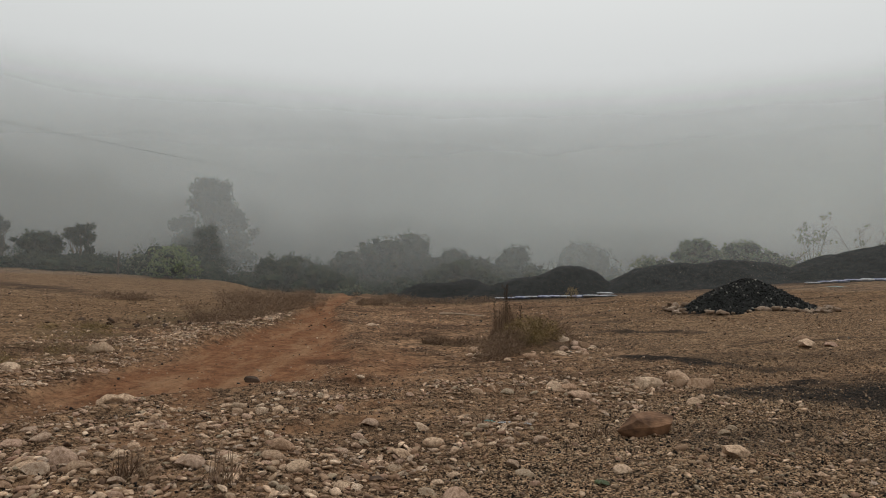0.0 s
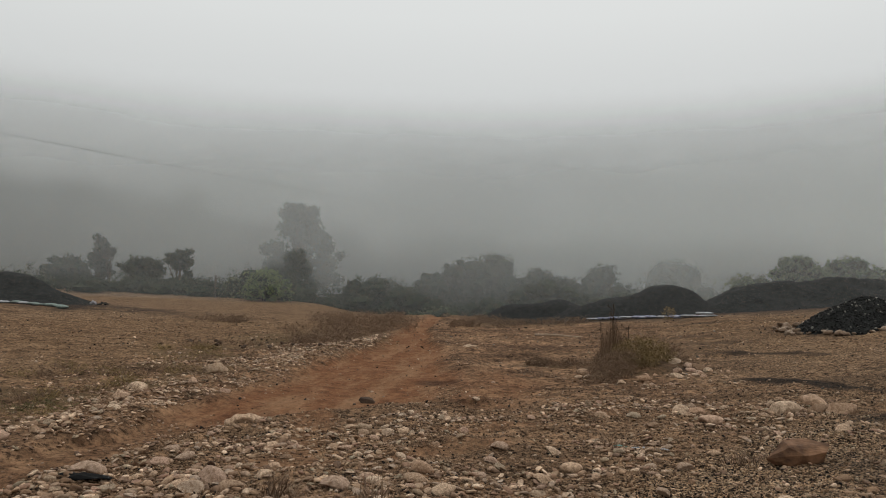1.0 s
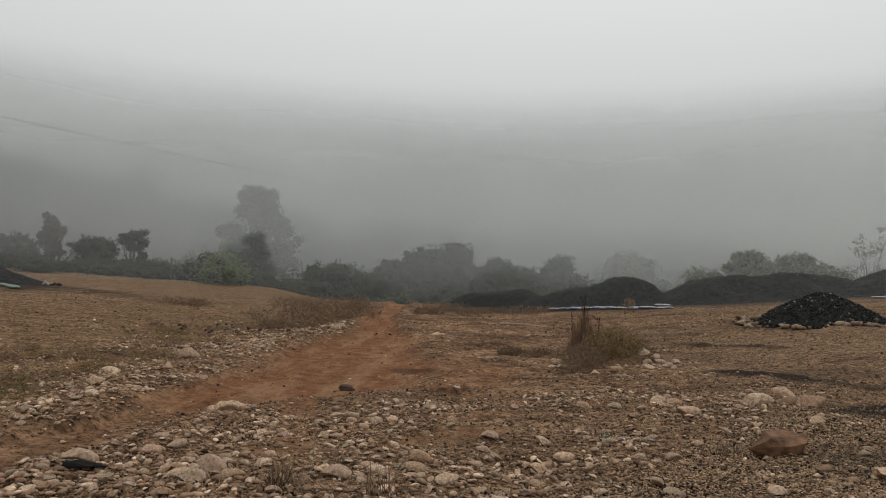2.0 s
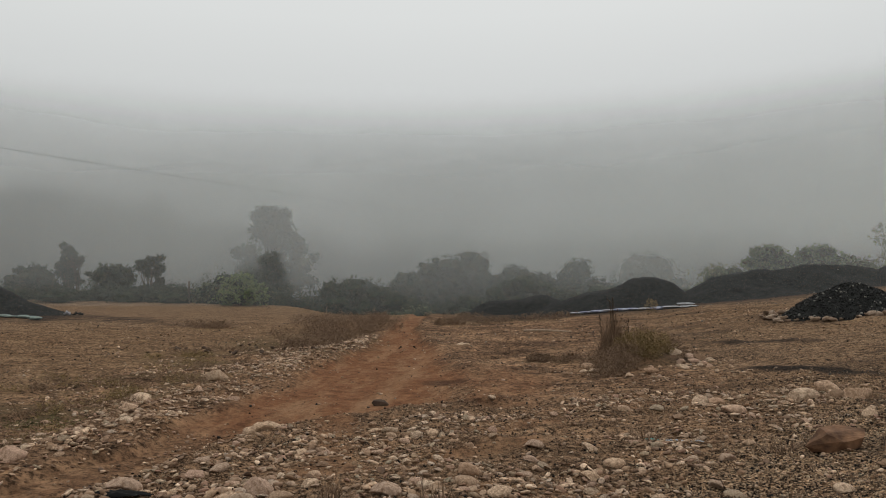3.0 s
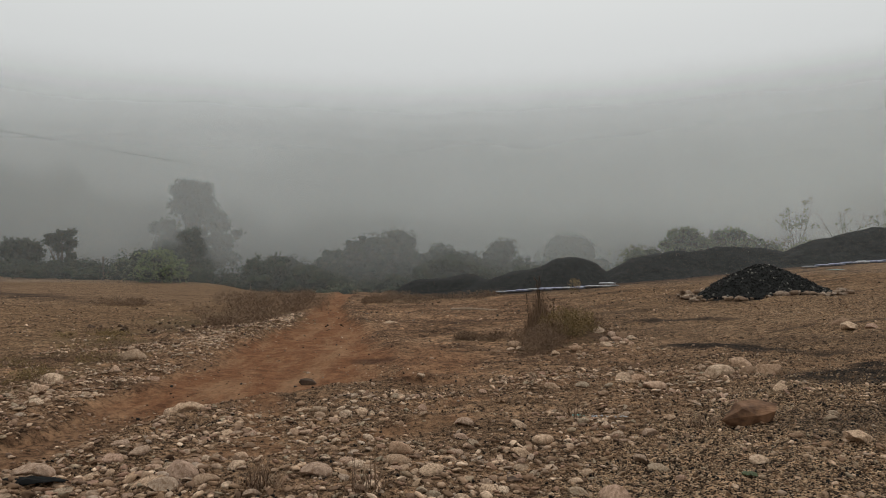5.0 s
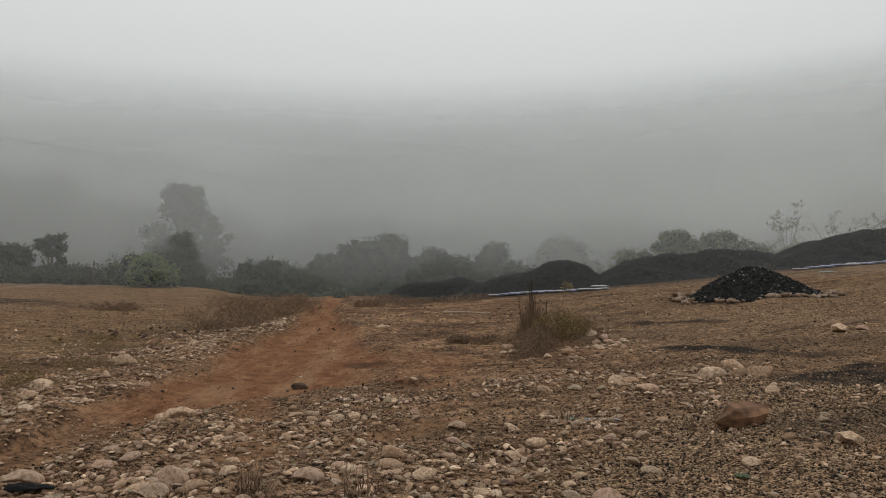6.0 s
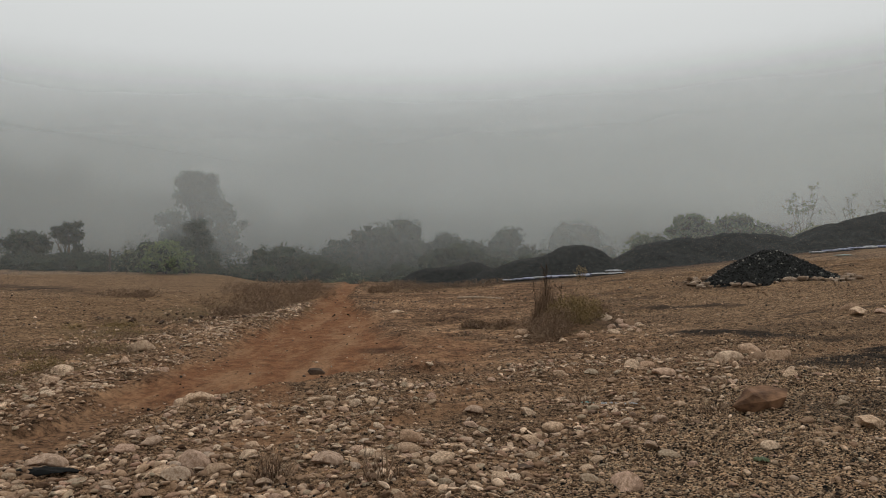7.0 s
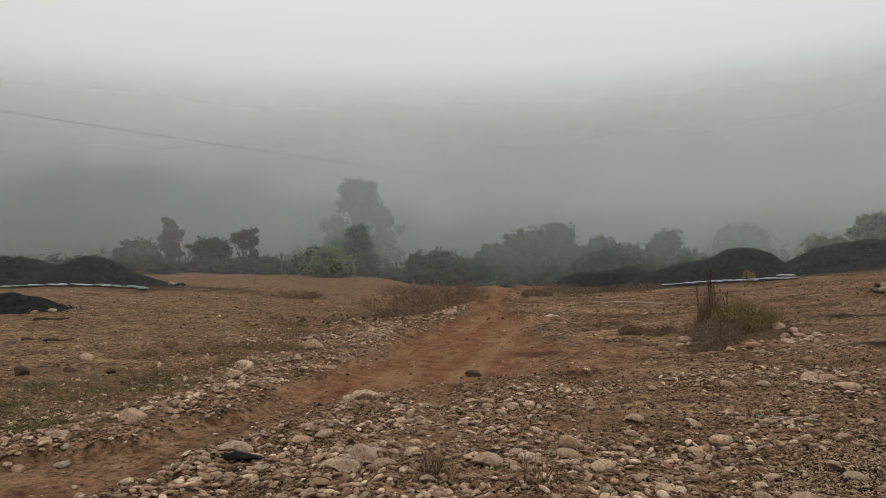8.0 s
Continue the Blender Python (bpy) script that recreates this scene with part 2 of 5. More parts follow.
def ground_material():
    m, n, l, b = material("dirt_and_gravel", 0.97, 0.04)
    at = n.new("ShaderNodeAttribute")
    at.attribute_name = "zones"
    sep = n.new("ShaderNodeSeparateColor")
    l.new(at.outputs["Color"], sep.inputs[0])
    big = noise_node(n, l, 0.45, 5, 0.62)
    mid = noise_node(n, l, 4.5, 6, 0.7)
    fine = noise_node(n, l, 55.0, 4, 0.7)
    earth = ramp_node(n, [(0.3, (0.155, 0.098, 0.066)), (0.5, (0.285, 0.18, 0.118)), (0.7, (0.42, 0.275, 0.18))])
    l.new(big.outputs["Fac"], earth.inputs["Fac"])
    patch = ramp_node(n, [(0.36, (0.34, 0.32, 0.3)), (0.5, (0.82, 0.8, 0.77)), (0.64, (1.25, 1.22, 1.15))])
    l.new(mid.outputs["Fac"], patch.inputs["Fac"])
    col = mix_node(n, l, 1.0, earth.outputs[0], patch.outputs[0], "MULTIPLY")
    mapn = n.new("ShaderNodeMapping")
    mapn.inputs["Scale"].default_value = (0.5, 2.6, 1.0)
    tcs = n.new("ShaderNodeTexCoord")
    l.new(tcs.outputs["Object"], mapn.inputs["Vector"])
    streak = n.new("ShaderNodeTexNoise")
    streak.inputs["Scale"].default_value, streak.inputs["Detail"].default_value, streak.inputs["Roughness"].default_value = 1.0, 6.0, 0.7
    l.new(mapn.outputs[0], streak.inputs["Vector"])
    stripes = ramp_node(n, [(0.38, (0.36, 0.34, 0.33)), (0.5, (0.86, 0.84, 0.82)), (0.64, (1.25, 1.2, 1.12))])
    l.new(streak.outputs["Fac"], stripes.inputs["Fac"])
    col = mix_node(n, l, 0.8, col, stripes.outputs[0], "MULTIPLY")
    swept = n.new("ShaderNodeAttribute")
    swept.attribute_name = "swept"
    packed = ramp_node(n, [(0.3, (0.146, 0.0902, 0.0545)), (0.5, (0.259, 0.166, 0.102)), (0.7, (0.348, 0.233, 0.147))])
    l.new(streak.outputs["Fac"], packed.inputs["Fac"])
    packed = mix_node(n, l, 0.8, packed.outputs[0], patch.outputs[0], "MULTIPLY")
    col = mix_node(n, l, swept.outputs["Fac"], col, packed)
    red = ramp_node(n, [(0.3, (0.11, 0.046, 0.024)), (0.5, (0.2, 0.09, 0.045)), (0.72, (0.3, 0.152, 0.079))])
    l.new(mid.outputs["Fac"], red.inputs["Fac"])
    turned = n.new("ShaderNodeMapping")
    turned.inputs["Rotation"].default_value = (0, 0, radians(12))
    turned.inputs["Scale"].default_value = (2.2, 0.55, 1.0)
    l.new(tcs.outputs["Object"], turned.inputs["Vector"])
    ruts = n.new("ShaderNodeTexNoise")
    ruts.inputs["Scale"].default_value, ruts.inputs["Detail"].default_value, ruts.inputs["Roughness"].default_value = 1.0, 6.0, 0.65
    l.new(turned.outputs[0], ruts.inputs["Vector"])
    pale = ramp_node(n, [(0.46, (0, 0, 0)), (0.62, (0.75, 0.75, 0.75))])
    l.new(ruts.outputs["Fac"], pale.inputs["Fac"])
    red = mix_node(n, l, pale.outputs[0], red.outputs[0], (0.31, 0.178, 0.1))
    col = mix_node(n, l, sep.outputs[0], col, red)
    # salt-and-pepper gravel
    tc = n.new("ShaderNodeTexCoord")
    vor = n.new("ShaderNodeTexVoronoi")
    vor.inputs["Scale"].default_value = 86.0
    l.new(tc.outputs["Object"], vor.inputs["Vector"])
    sepv = n.new("ShaderNodeSeparateColor")
    l.new(vor.outputs["Color"], sepv.inputs[0])
    grit = ramp_node(n, [(0.0, (0.010, 0.010, 0.010)), (0.38, (0.014, 0.011, 0.009)), (0.44, (0.25, 0.155, 0.092)), (0.8, (0.4, 0.265, 0.165)), (1.0, (0.52, 0.39, 0.27))])
    l.new(sepv.outputs[0], grit.inputs["Fac"])
    gsum = n.new("ShaderNodeMath")
    gsum.operation, gsum.use_clamp = "MULTIPLY_ADD", True
    l.new(sep.outputs[1], gsum.inputs[0])
    gsum.inputs[1].default_value, gsum.inputs[2].default_value = 0.95, 0.06
    col = mix_node(n, l, gsum.outputs[0], col, grit.outputs[0])
    # Mottled earth tone; its near-black end paints shaded pits and gaps into the colour.
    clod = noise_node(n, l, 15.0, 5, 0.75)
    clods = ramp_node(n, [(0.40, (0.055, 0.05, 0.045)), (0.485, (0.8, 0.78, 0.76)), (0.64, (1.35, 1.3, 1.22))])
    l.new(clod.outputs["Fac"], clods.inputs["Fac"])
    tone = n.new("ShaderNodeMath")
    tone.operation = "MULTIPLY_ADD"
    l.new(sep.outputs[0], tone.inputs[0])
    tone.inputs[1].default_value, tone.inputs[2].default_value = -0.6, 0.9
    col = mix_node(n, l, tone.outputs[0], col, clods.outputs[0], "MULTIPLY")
    straw = ramp_node(n, [(0.35, (0.075, 0.05, 0.03)), (0.65, (0.17, 0.12, 0.065))])
    l.new(fine.outputs["Fac"], straw.inputs["Fac"])
    dryf = n.new("ShaderNodeMath")
    dryf.operation = "MULTIPLY"
    l.new(at.outputs["Alpha"], dryf.inputs[0])
    dryf.inputs[1].default_value = 0.75
    col = mix_node(n, l, dryf.outputs[0], col, straw.outputs[0])
    dust = n.new("ShaderNodeMath")
    dust.operation, dust.use_clamp = "MULTIPLY_ADD", True
    grain = ramp_node(n, [(0.36, (0.35, 0.35, 0.35)), (0.6, (1.25, 1.25, 1.25))])
    l.new(clod.outputs["Fac"], grain.inputs["Fac"])
    l.new(sep.outputs[2], dust.inputs[0])
    l.new(grain.outputs[0], dust.inputs[1])
    dust.inputs[2].default_value = 0.0
    col = mix_node(n, l, dust.outputs[0], col, (0.013, 0.0125, 0.0125))
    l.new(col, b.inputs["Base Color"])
    add = n.new("ShaderNodeMath")
    add.operation = "MULTIPLY_ADD"
    l.new(vor.outputs["Distance"], add.inputs[0])
    add.inputs[1].default_value = -0.6
    l.new(fine.outputs["Fac"], add.inputs[2])
    bump_node(n, l, add.outputs[0], 0.8, 0.018, b)
    return m


def stone_material(name, stops, island, rough=0.85, soiled=0.75):
    m, n, l, b = material(name, rough, 0.1)
    if island:
        src = n.new("ShaderNodeNewGeometry").outputs["Random Per Island"]
    else:
        src = n.new("ShaderNodeObjectInfo").outputs["Random"]
    r = ramp_node(n, stops)
    l.new(src, r.inputs["Fac"])
    grain = noise_node(n, l, 26.0, 5, 0.7)
    spots = ramp_node(n, [(0.34, (0.42, 0.4, 0.38)), (0.5, (0.9, 0.88, 0.86)), (0.62, (1.2, 1.17, 1.12))])
    l.new(grain.outputs["Fac"], spots.inputs["Fac"])
    col = mix_node(n, l, 1.0, r.outputs[0], spots.outputs[0], "MULTIPLY")
    soil = noise_node(n, l, 5.0, 3, 0.5)
    sr = ramp_node(n, [(0.42, (0, 0, 0)), (0.66, (soiled, soiled, soiled))])
    l.new(soil.outputs["Fac"], sr.inputs["Fac"])
    col = mix_node(n, l, sr.outputs[0], col, (0.215, 0.128, 0.074))
    l.new(col, b.inputs["Base Color"])
    bump_node(n, l, grain.outputs["Fac"], 0.6, 0.014, b)
    return m


def plain_material(name, dark, light, scale, rough=0.9, spec=0.2, bump=0.4, depth=0.02):
    m, n, l, b = material(name, rough, spec)
    g = noise_node(n, l, scale, 5, 0.65)
    r = ramp_node(n, [(0.3, dark), (0.7, light)])
    l.new(g.outputs["Fac"], r.inputs["Fac"])
    l.new(r.outputs[0], b.inputs["Base Color"])
    bump_node(n, l, g.outputs["Fac"], bump, depth, b)
    return m


def leaf_material(name, stops, rough=0.7):
    m, n, l, b = material(name, rough, 0.2)
    geo = n.new("ShaderNodeNewGeometry")
    r = ramp_node(n, stops)
    l.new(geo.outputs["Random Per Island"], r.inputs["Fac"])
    l.new(r.outputs[0], b.inputs["Base Color"])
    return m


COBBLE_STOPS = [(0.0, (0.134, 0.0896, 0.0672)), (0.14, (0.28, 0.185, 0.129)), (0.28, (0.37, 0.23, 0.168)), (0.42, (0.336, 0.28, 0.202)), (0.56, (0.47, 0.314, 0.207)), (0.7, (0.448, 0.353, 0.28)), (0.84, (0.672, 0.47, 0.325)), (1.0, (0.806, 0.616, 0.459))]
M_ground = ground_material()
M_cobble = stone_material("river_stone", [(0.0, (0.286, 0.193, 0.132)), (0.2, (0.484, 0.319, 0.215)), (0.4, (0.44, 0.363, 0.27)), (0.6, (0.55, 0.374, 0.286)), (0.8, (0.66, 0.473, 0.33)), (1.0, (0.748, 0.583, 0.44))], False)
M_greystone = stone_material("grey_beige_stone", [(0.0, (0.14, 0.1, 0.075)), (0.5, (0.3, 0.225, 0.17)), (1.0, (0.5, 0.41, 0.33))], False)
M_cobbles = stone_material("river_stone_mixed", COBBLE_STOPS, True)
M_chips = stone_material("stone_chips", [(0.0, (0.066, 0.0462, 0.0352)), (0.4, (0.209, 0.134, 0.088)), (0.8, (0.385, 0.259, 0.171)), (1.0, (0.594, 0.451, 0.33))], True)
M_pebble = stone_material("gravel_grains", [(0.0, (0.012, 0.012, 0.012)), (0.44, (0.02, 0.017, 0.015)), (0.52, (0.24, 0.16, 0.1)), (0.8, (0.36, 0.25, 0.16)), (1.0, (0.5, 0.4, 0.29))], True)
M_rock = plain_material("brown_broken_rock", (0.03, 0.015, 0.01), (0.29, 0.155, 0.085), 5.0, 0.85, 0.2, 0.4, 0.02)
M_darkrock = plain_material("dark_lump", (0.035, 0.024, 0.018), (0.11, 0.07, 0.048), 12.0)
M_coal = plain_material("coal_dust", (0.008, 0.008, 0.008), (0.03, 0.031, 0.029), 5.0, 0.92, 0.06, 1.0, 0.08)
# The pale end of the ramp paints glints: a few lumps far lighter than coal.
M_lump = stone_material("coal_lumps", [(0.0, (0.009, 0.009, 0.009)), (0.75, (0.026, 0.026, 0.026)), (0.92, (0.06, 0.06, 0.057)), (1.0, (0.28, 0.27, 0.24))], True, 0.7, 0.0)
M_bark = plain_material("bark", (0.035, 0.028, 0.02), (0.09, 0.07, 0.05), 14.0)
M_leaf_dark = leaf_material("dark_foliage", [(0.0, (0.014, 0.02, 0.011)), (0.6, (0.027, 0.037, 0.019)), (1.0, (0.045, 0.055, 0.027))])
M_leaf_green = leaf_material("green_foliage", [(0.0, (0.085, 0.115, 0.034)), (0.6, (0.135, 0.175, 0.052)), (1.0, (0.185, 0.22, 0.078))])
M_leaf_mid = leaf_material("mid_green_foliage", [(0.0, (0.035, 0.05, 0.018)), (0.6, (0.065, 0.09, 0.032)), (1.0, (0.11, 0.14, 0.055))])
M_leaf_olive = leaf_material("olive_foliage", [(0.0, (0.045, 0.055, 0.024)), (0.6, (0.09, 0.102, 0.048)), (1.0, (0.15, 0.155, 0.075))])
# One dark green for all solid cores that fill crowns and scrub.
M_inner = plain_material("dark_crown_core", (0.012, 0.016, 0.01), (0.035, 0.045, 0.022), 2.5, 0.95, 0.05, 1.0, 0.2)
M_straw = leaf_material("dry_grass", [(0.0, (0.1, 0.063, 0.042)), (0.5, (0.19, 0.122, 0.078)), (1.0, (0.31, 0.21, 0.135))], 0.85)
M_weed = leaf_material("withered_weeds", [(0.0, (0.1, 0.07, 0.034)), (0.5, (0.21, 0.15, 0.068)), (1.0, (0.36, 0.245, 0.11))], 0.85)
M_mossy = leaf_material("olive_weeds", [(0.0, (0.045, 0.045, 0.018)), (0.5, (0.1, 0.095, 0.036)), (1.0, (0.19, 0.16, 0.07))], 0.85)
M_stalk = plain_material("dry_stalk", (0.03, 0.02, 0.014), (0.085, 0.055, 0.035), 30.0)
M_sack_white = plain_material("white_woven_plastic", (0.24, 0.24, 0.25), (0.46, 0.46, 0.48), 6.0, 0.6)
# Bluish shade on white sacks, put into the colour as noise patches.
M_sack_shaded = plain_material("white_plastic_bluish_shade", (0.1, 0.115, 0.22), (0.42, 0.43, 0.5), 5.0, 0.6)
M_sack_green = plain_material("green_woven_plastic", (0.1, 0.13, 0.115), (0.22, 0.27, 0.24), 6.0, 0.6)
M_plastic_black = plain_material("black_plastic_film", (0.004, 0.004, 0.004), (0.012, 0.012, 0.012), 10.0, 0.7, 0.06)
M_plastic_teal = plain_material("teal_plastic_scrap", (0.04, 0.2, 0.19), (0.1, 0.34, 0.32), 10.0, 0.5)
M_plastic_green = plain_material("green_plastic_scrap", (0.045, 0.06, 0.028), (0.1, 0.125, 0.06), 10.0, 0.5)
M_wood = plain_material("weathered_wood", (0.05, 0.035, 0.025), (0.14, 0.1, 0.07), 22.0)
M_palewood = plain_material("bleached_wood", (0.26, 0.19, 0.13), (0.46, 0.36, 0.27), 18.0)
M_wire = plain_material("power_cable", (0.05, 0.05, 0.05), (0.08, 0.08, 0.08), 5.0)


def fog_material(density, low, high, top0, top1, side):
    """Thin droplets: lets most light through, scatters the rest both ways; thins out near the ground and above."""
    m = bpy.data.materials.new("thin_fog")
    m.use_nodes = True
    n, l = m.node_tree.nodes, m.node_tree.links
    n.clear()
    out = n.new("ShaderNodeOutputMaterial")
    mix = n.new("ShaderNodeMixShader")
    clear = n.new("ShaderNodeBsdfTransparent")
    both = n.new("ShaderNodeMixShader")
    both.inputs[0].default_value = 0.3
    dif = n.new("ShaderNodeBsdfDiffuse")
    tra = n.new("ShaderNodeBsdfTranslucent")
    for s in (dif, tra):
        s.inputs["Color"].default_value = (0.935, 0.965, 0.955, 1)
    l.new(dif.outputs[0], both.inputs[1])
    l.new(tra.outputs[0], both.inputs[2])
    tc = n.new("ShaderNodeTexCoord")
    sep = n.new("ShaderNodeSeparateXYZ")
    l.new(tc.outputs["Object"], sep.inputs[0])
    rise = n.new("ShaderNodeMapRange")
    rise.interpolation_type = "SMOOTHSTEP"
    for k, v in zip(("From Min", "From Max", "To Min", "To Max"), (low, high, 0.0, 1.0)):
        rise.inputs[k].default_value = v
    l.new(sep.outputs["Z"], rise.inputs["Value"])
    fade = n.new("ShaderNodeMapRange")
    fade.interpolation_type = "SMOOTHERSTEP"
    for k, v in zip(("From Min", "From Max", "To Min", "To Max"), (top0, top1, 1.0, 0.0)):
        fade.inputs[k].default_value = v
    l.new(sep.outputs["Z"], fade.inputs["Value"])
    a = n.new("ShaderNodeMath")
    a.operation = "MULTIPLY"
    l.new(rise.outputs[0], a.inputs[0])
    l.new(fade.outputs[0], a.inputs[1])
    lift = n.new("ShaderNodeMapRange")
    lift.interpolation_type = "SMOOTHSTEP"
    for k, v in zip(("From Min", "From Max", "To Min", "To Max"), (0.0, top0, 0.62, 1.0)):
        lift.inputs[k].default_value = v
    l.new(sep.outputs["Z"], lift.inputs["Value"])
    c = n.new("ShaderNodeMath")
    c.operation = "MULTIPLY"
    l.new(a.outputs[0], c.inputs[0])
    l.new(lift.outputs[0], c.inputs[1])
    d = n.new("ShaderNodeMath")
    d.operation, d.use_clamp = "MULTIPLY", True
    l.new(c.outputs[0], d.inputs[0])
    d.inputs[1].default_value = density
    across = n.new("ShaderNodeMapRange")
    for k, v in zip(("From Min", "From Max", "To Min", "To Max"), (-45.0, 25.0, 1.0 - side, 1.0 + side)):
        across.inputs[k].default_value = v
    across.clamp = False
    l.new(sep.outputs["X"], across.inputs["Value"])
    drift = noise_node(n, l, 0.045, 3, 0.5)
    wisps = n.new("ShaderNodeMapRange")
    for k, v in zip(("From Min", "From Max", "To Min", "To Max"), (0.0, 1.0, 0.6, 1.4)):
        wisps.inputs[k].default_value = v
    l.new(drift.outputs["Fac"], wisps.inputs["Value"])
    e = n.new("ShaderNodeMath")
    e.operation = "MULTIPLY"
    l.new(across.outputs[0], e.inputs[0])
    l.new(wisps.outputs[0], e.inputs[1])
    g = n.new("ShaderNodeMath")
    g.operation, g.use_clamp = "MULTIPLY", True
    l.new(d.outputs[0], g.inputs[0])
    l.new(e.outputs[0], g.inputs[1])
    l.new(g.outputs[0], mix.inputs[0])
    l.new(clear.outputs[0], mix.inputs[1])
    l.new(both.outputs[0], mix.inputs[2])
    l.new(mix.outputs[0], out.inputs["Surface"])
    return m


# ---- ground ----
def spread(start, stop, fine, first, last, growth, before):
    """Grid lines: even between start and stop, then ever wider to first and last."""
    mid = list(np.arange(start, stop, fine))
    up, s = [mid[-1]], fine
    while up[-1] < last:
        s *= growth if up[-1] < 75 else 1.3
        up.append(up[-1] + s)
    down, s = [mid[0]], fine
    while down[-1] > first:
        s *= before if down[-1] > -75 else 1.3
        down.append(down[-1] - s)
    return np.array(down[:0:-1] + mid + up[1:])


GX = spread(-8.0, 5.0, 0.068, -2500, 2500, 1.035, 1.035)
GY = spread(4.6, 13.0, 0.068, -2500, 2500, 1.03, 1.2)
gx, gy = np.meshgrid(GX, GY)
gverts = np.stack([gx, gy, ground_z(gx, gy)], -1).reshape(-1, 3)
gi = np.arange(len(GX) * len(GY)).reshape(len(GY), len(GX))
gfaces = np.stack([gi[:-1, :-1], gi[:-1, 1:], gi[1:, 1:], gi[1:, :-1]], -1).reshape(-1, 4)
ground_mesh = mesh_np("ground", gverts, gfaces, M_ground)
ground_zones = zones(gx.ravel(), gy.ravel())
zone_layer = ground_mesh.color_attributes.new("zones", "FLOAT_COLOR", "POINT")
zone_layer.data.foreach_set("color", np.stack(ground_zones[:4], -1).astype(np.float32).ravel())
swept_layer = ground_mesh.attributes.new("swept", "FLOAT", "POINT")
swept_layer.data.foreach_set("value", ground_zones[4].astype(np.float32))
ground = tagged(new("ground", ground_mesh), "uneven brown dirt yard with gravel, ruts and coal dust", "ground", kind="structure")

# ---- fog ----
EYE_X, EYE_Y = -1.4, 0.4


def fog_veil(radius, density, low, high, top0, top1, side):
    az = np.radians(np.linspace(-80, 80, 65))
    zs = np.linspace(-9, 60, 70)
    back = [radius + 1.6 * float(soft(np.array(z - 13.5), 2.5)) for z in zs]
    v = np.array([[EYE_X + b * math.sin(a), EYE_Y + b * math.cos(a), z] for z, b in zip(zs, back) for a in az])
    i = np.arange(len(v)).reshape(len(zs), len(az))
    f = np.stack([i[:-1, :-1], i[:-1, 1:], i[1:, 1:], i[1:, :-1]], -1).reshape(-1, 4)
    ob = new("fog_bank", mesh_np("fog_bank", v, f, fog_material(density, low, high, top0, top1, side)))
    return tagged(ob, "thin grey morning fog drifting before the trees", "fog", kind="stuff")


for r, a, lo, hi, t0, t1, side in [(29, 0.05, -0.4, 1.8, 2.5, 12, 0.1), (47.5, 0.155, -3.0, -0.5, 4.5, 20, 0.45), (57.8, 0.17, -4, -1, 5.5, 24, 0.2), (64.2, 0.22, -4, -1, 6.5, 27, 0.2), (70, 0.36, -4, -1, 5, 30, 0.12), (79.5, 0.43, -4, -1, 4.5, 35, 0.1), (90, 0.76, -4, 0, 3, 45, 0.0)]:
    fog_veil(r, a, lo, hi, t0, t1, side)


# ---- trees and bushes ----
def foliage(clumps, count, size, rng, thin=0.45, airy=False):
    """Leaves as small blades set along short sprigs that grow outwards from clumps (x, y, z, rx, rz)."""
    c = np.array(clumps)
    w = c[:, 3] * c[:, 4]
    if airy:
        pick = rng.choice(len(c), count, p=w / w.sum())
        p = c[pick, :3] + rng.normal(0, 0.42, (count, 3)) * np.stack([c[pick, 3], c[pick, 3], c[pick, 4]], -1)
        v = (p[:, None] + rng.normal(0, size * 0.75, (count, 3, 3))).reshape(-1, 3)
        return v, np.arange(count * 3).reshape(-1, 3)
    sprigs = max(1, count // 7)
    pick = rng.choice(len(c), sprigs, p=w / w.sum())
    d = rng.normal(size=(sprigs, 3))
    d /= np.linalg.norm(d, axis=1)[:, None]
    reach = np.stack([c[pick, 3], c[pick, 3], c[pick, 4]], -1)
    start = c[pick, :3] + d * reach * (rng.uniform(0.1, 1.0, sprigs) ** 0.45)[:, None] * 0.95
    way = d + rng.normal(0, 0.55, (sprigs, 3)) + [0, 0, 0.25]
    way /= np.linalg.norm(way, axis=1)[:, None]
    span = rng.uniform(0.08, 0.5, sprigs) ** 1.3 * c[pick, 3]
    own = np.arange(count) % sprigs
    at = rng.uniform(0, 1, count)[:, None]
    p = start[own] + way[own] * span[own][:, None] * at + rng.normal(0, 0.1, (count, 3)) * c[pick[own], 3][:, None] * (1.2 - at)
    u = way[own] * 0.6 + rng.normal(0, 0.75, (count, 3))
    u /= np.linalg.norm(u, axis=1)[:, None]
    w2 = np.cross(u, rng.normal(size=(count, 3)))
    w2 /= np.linalg.norm(w2, axis=1)[:, None] + 1e-9
    s = size * rng.uniform(0.55, 1.35, count)[:, None]
    v = np.stack([p - u * s, p + w2 * s * thin, p + u * s, p - w2 * s * thin], 1).reshape(-1, 3)
    i = np.arange(count)[:, None] * 4
    f = np.concatenate([i + [0, 1, 2], i + [0, 2, 3]], 1).reshape(-1, 3)
    return v, f


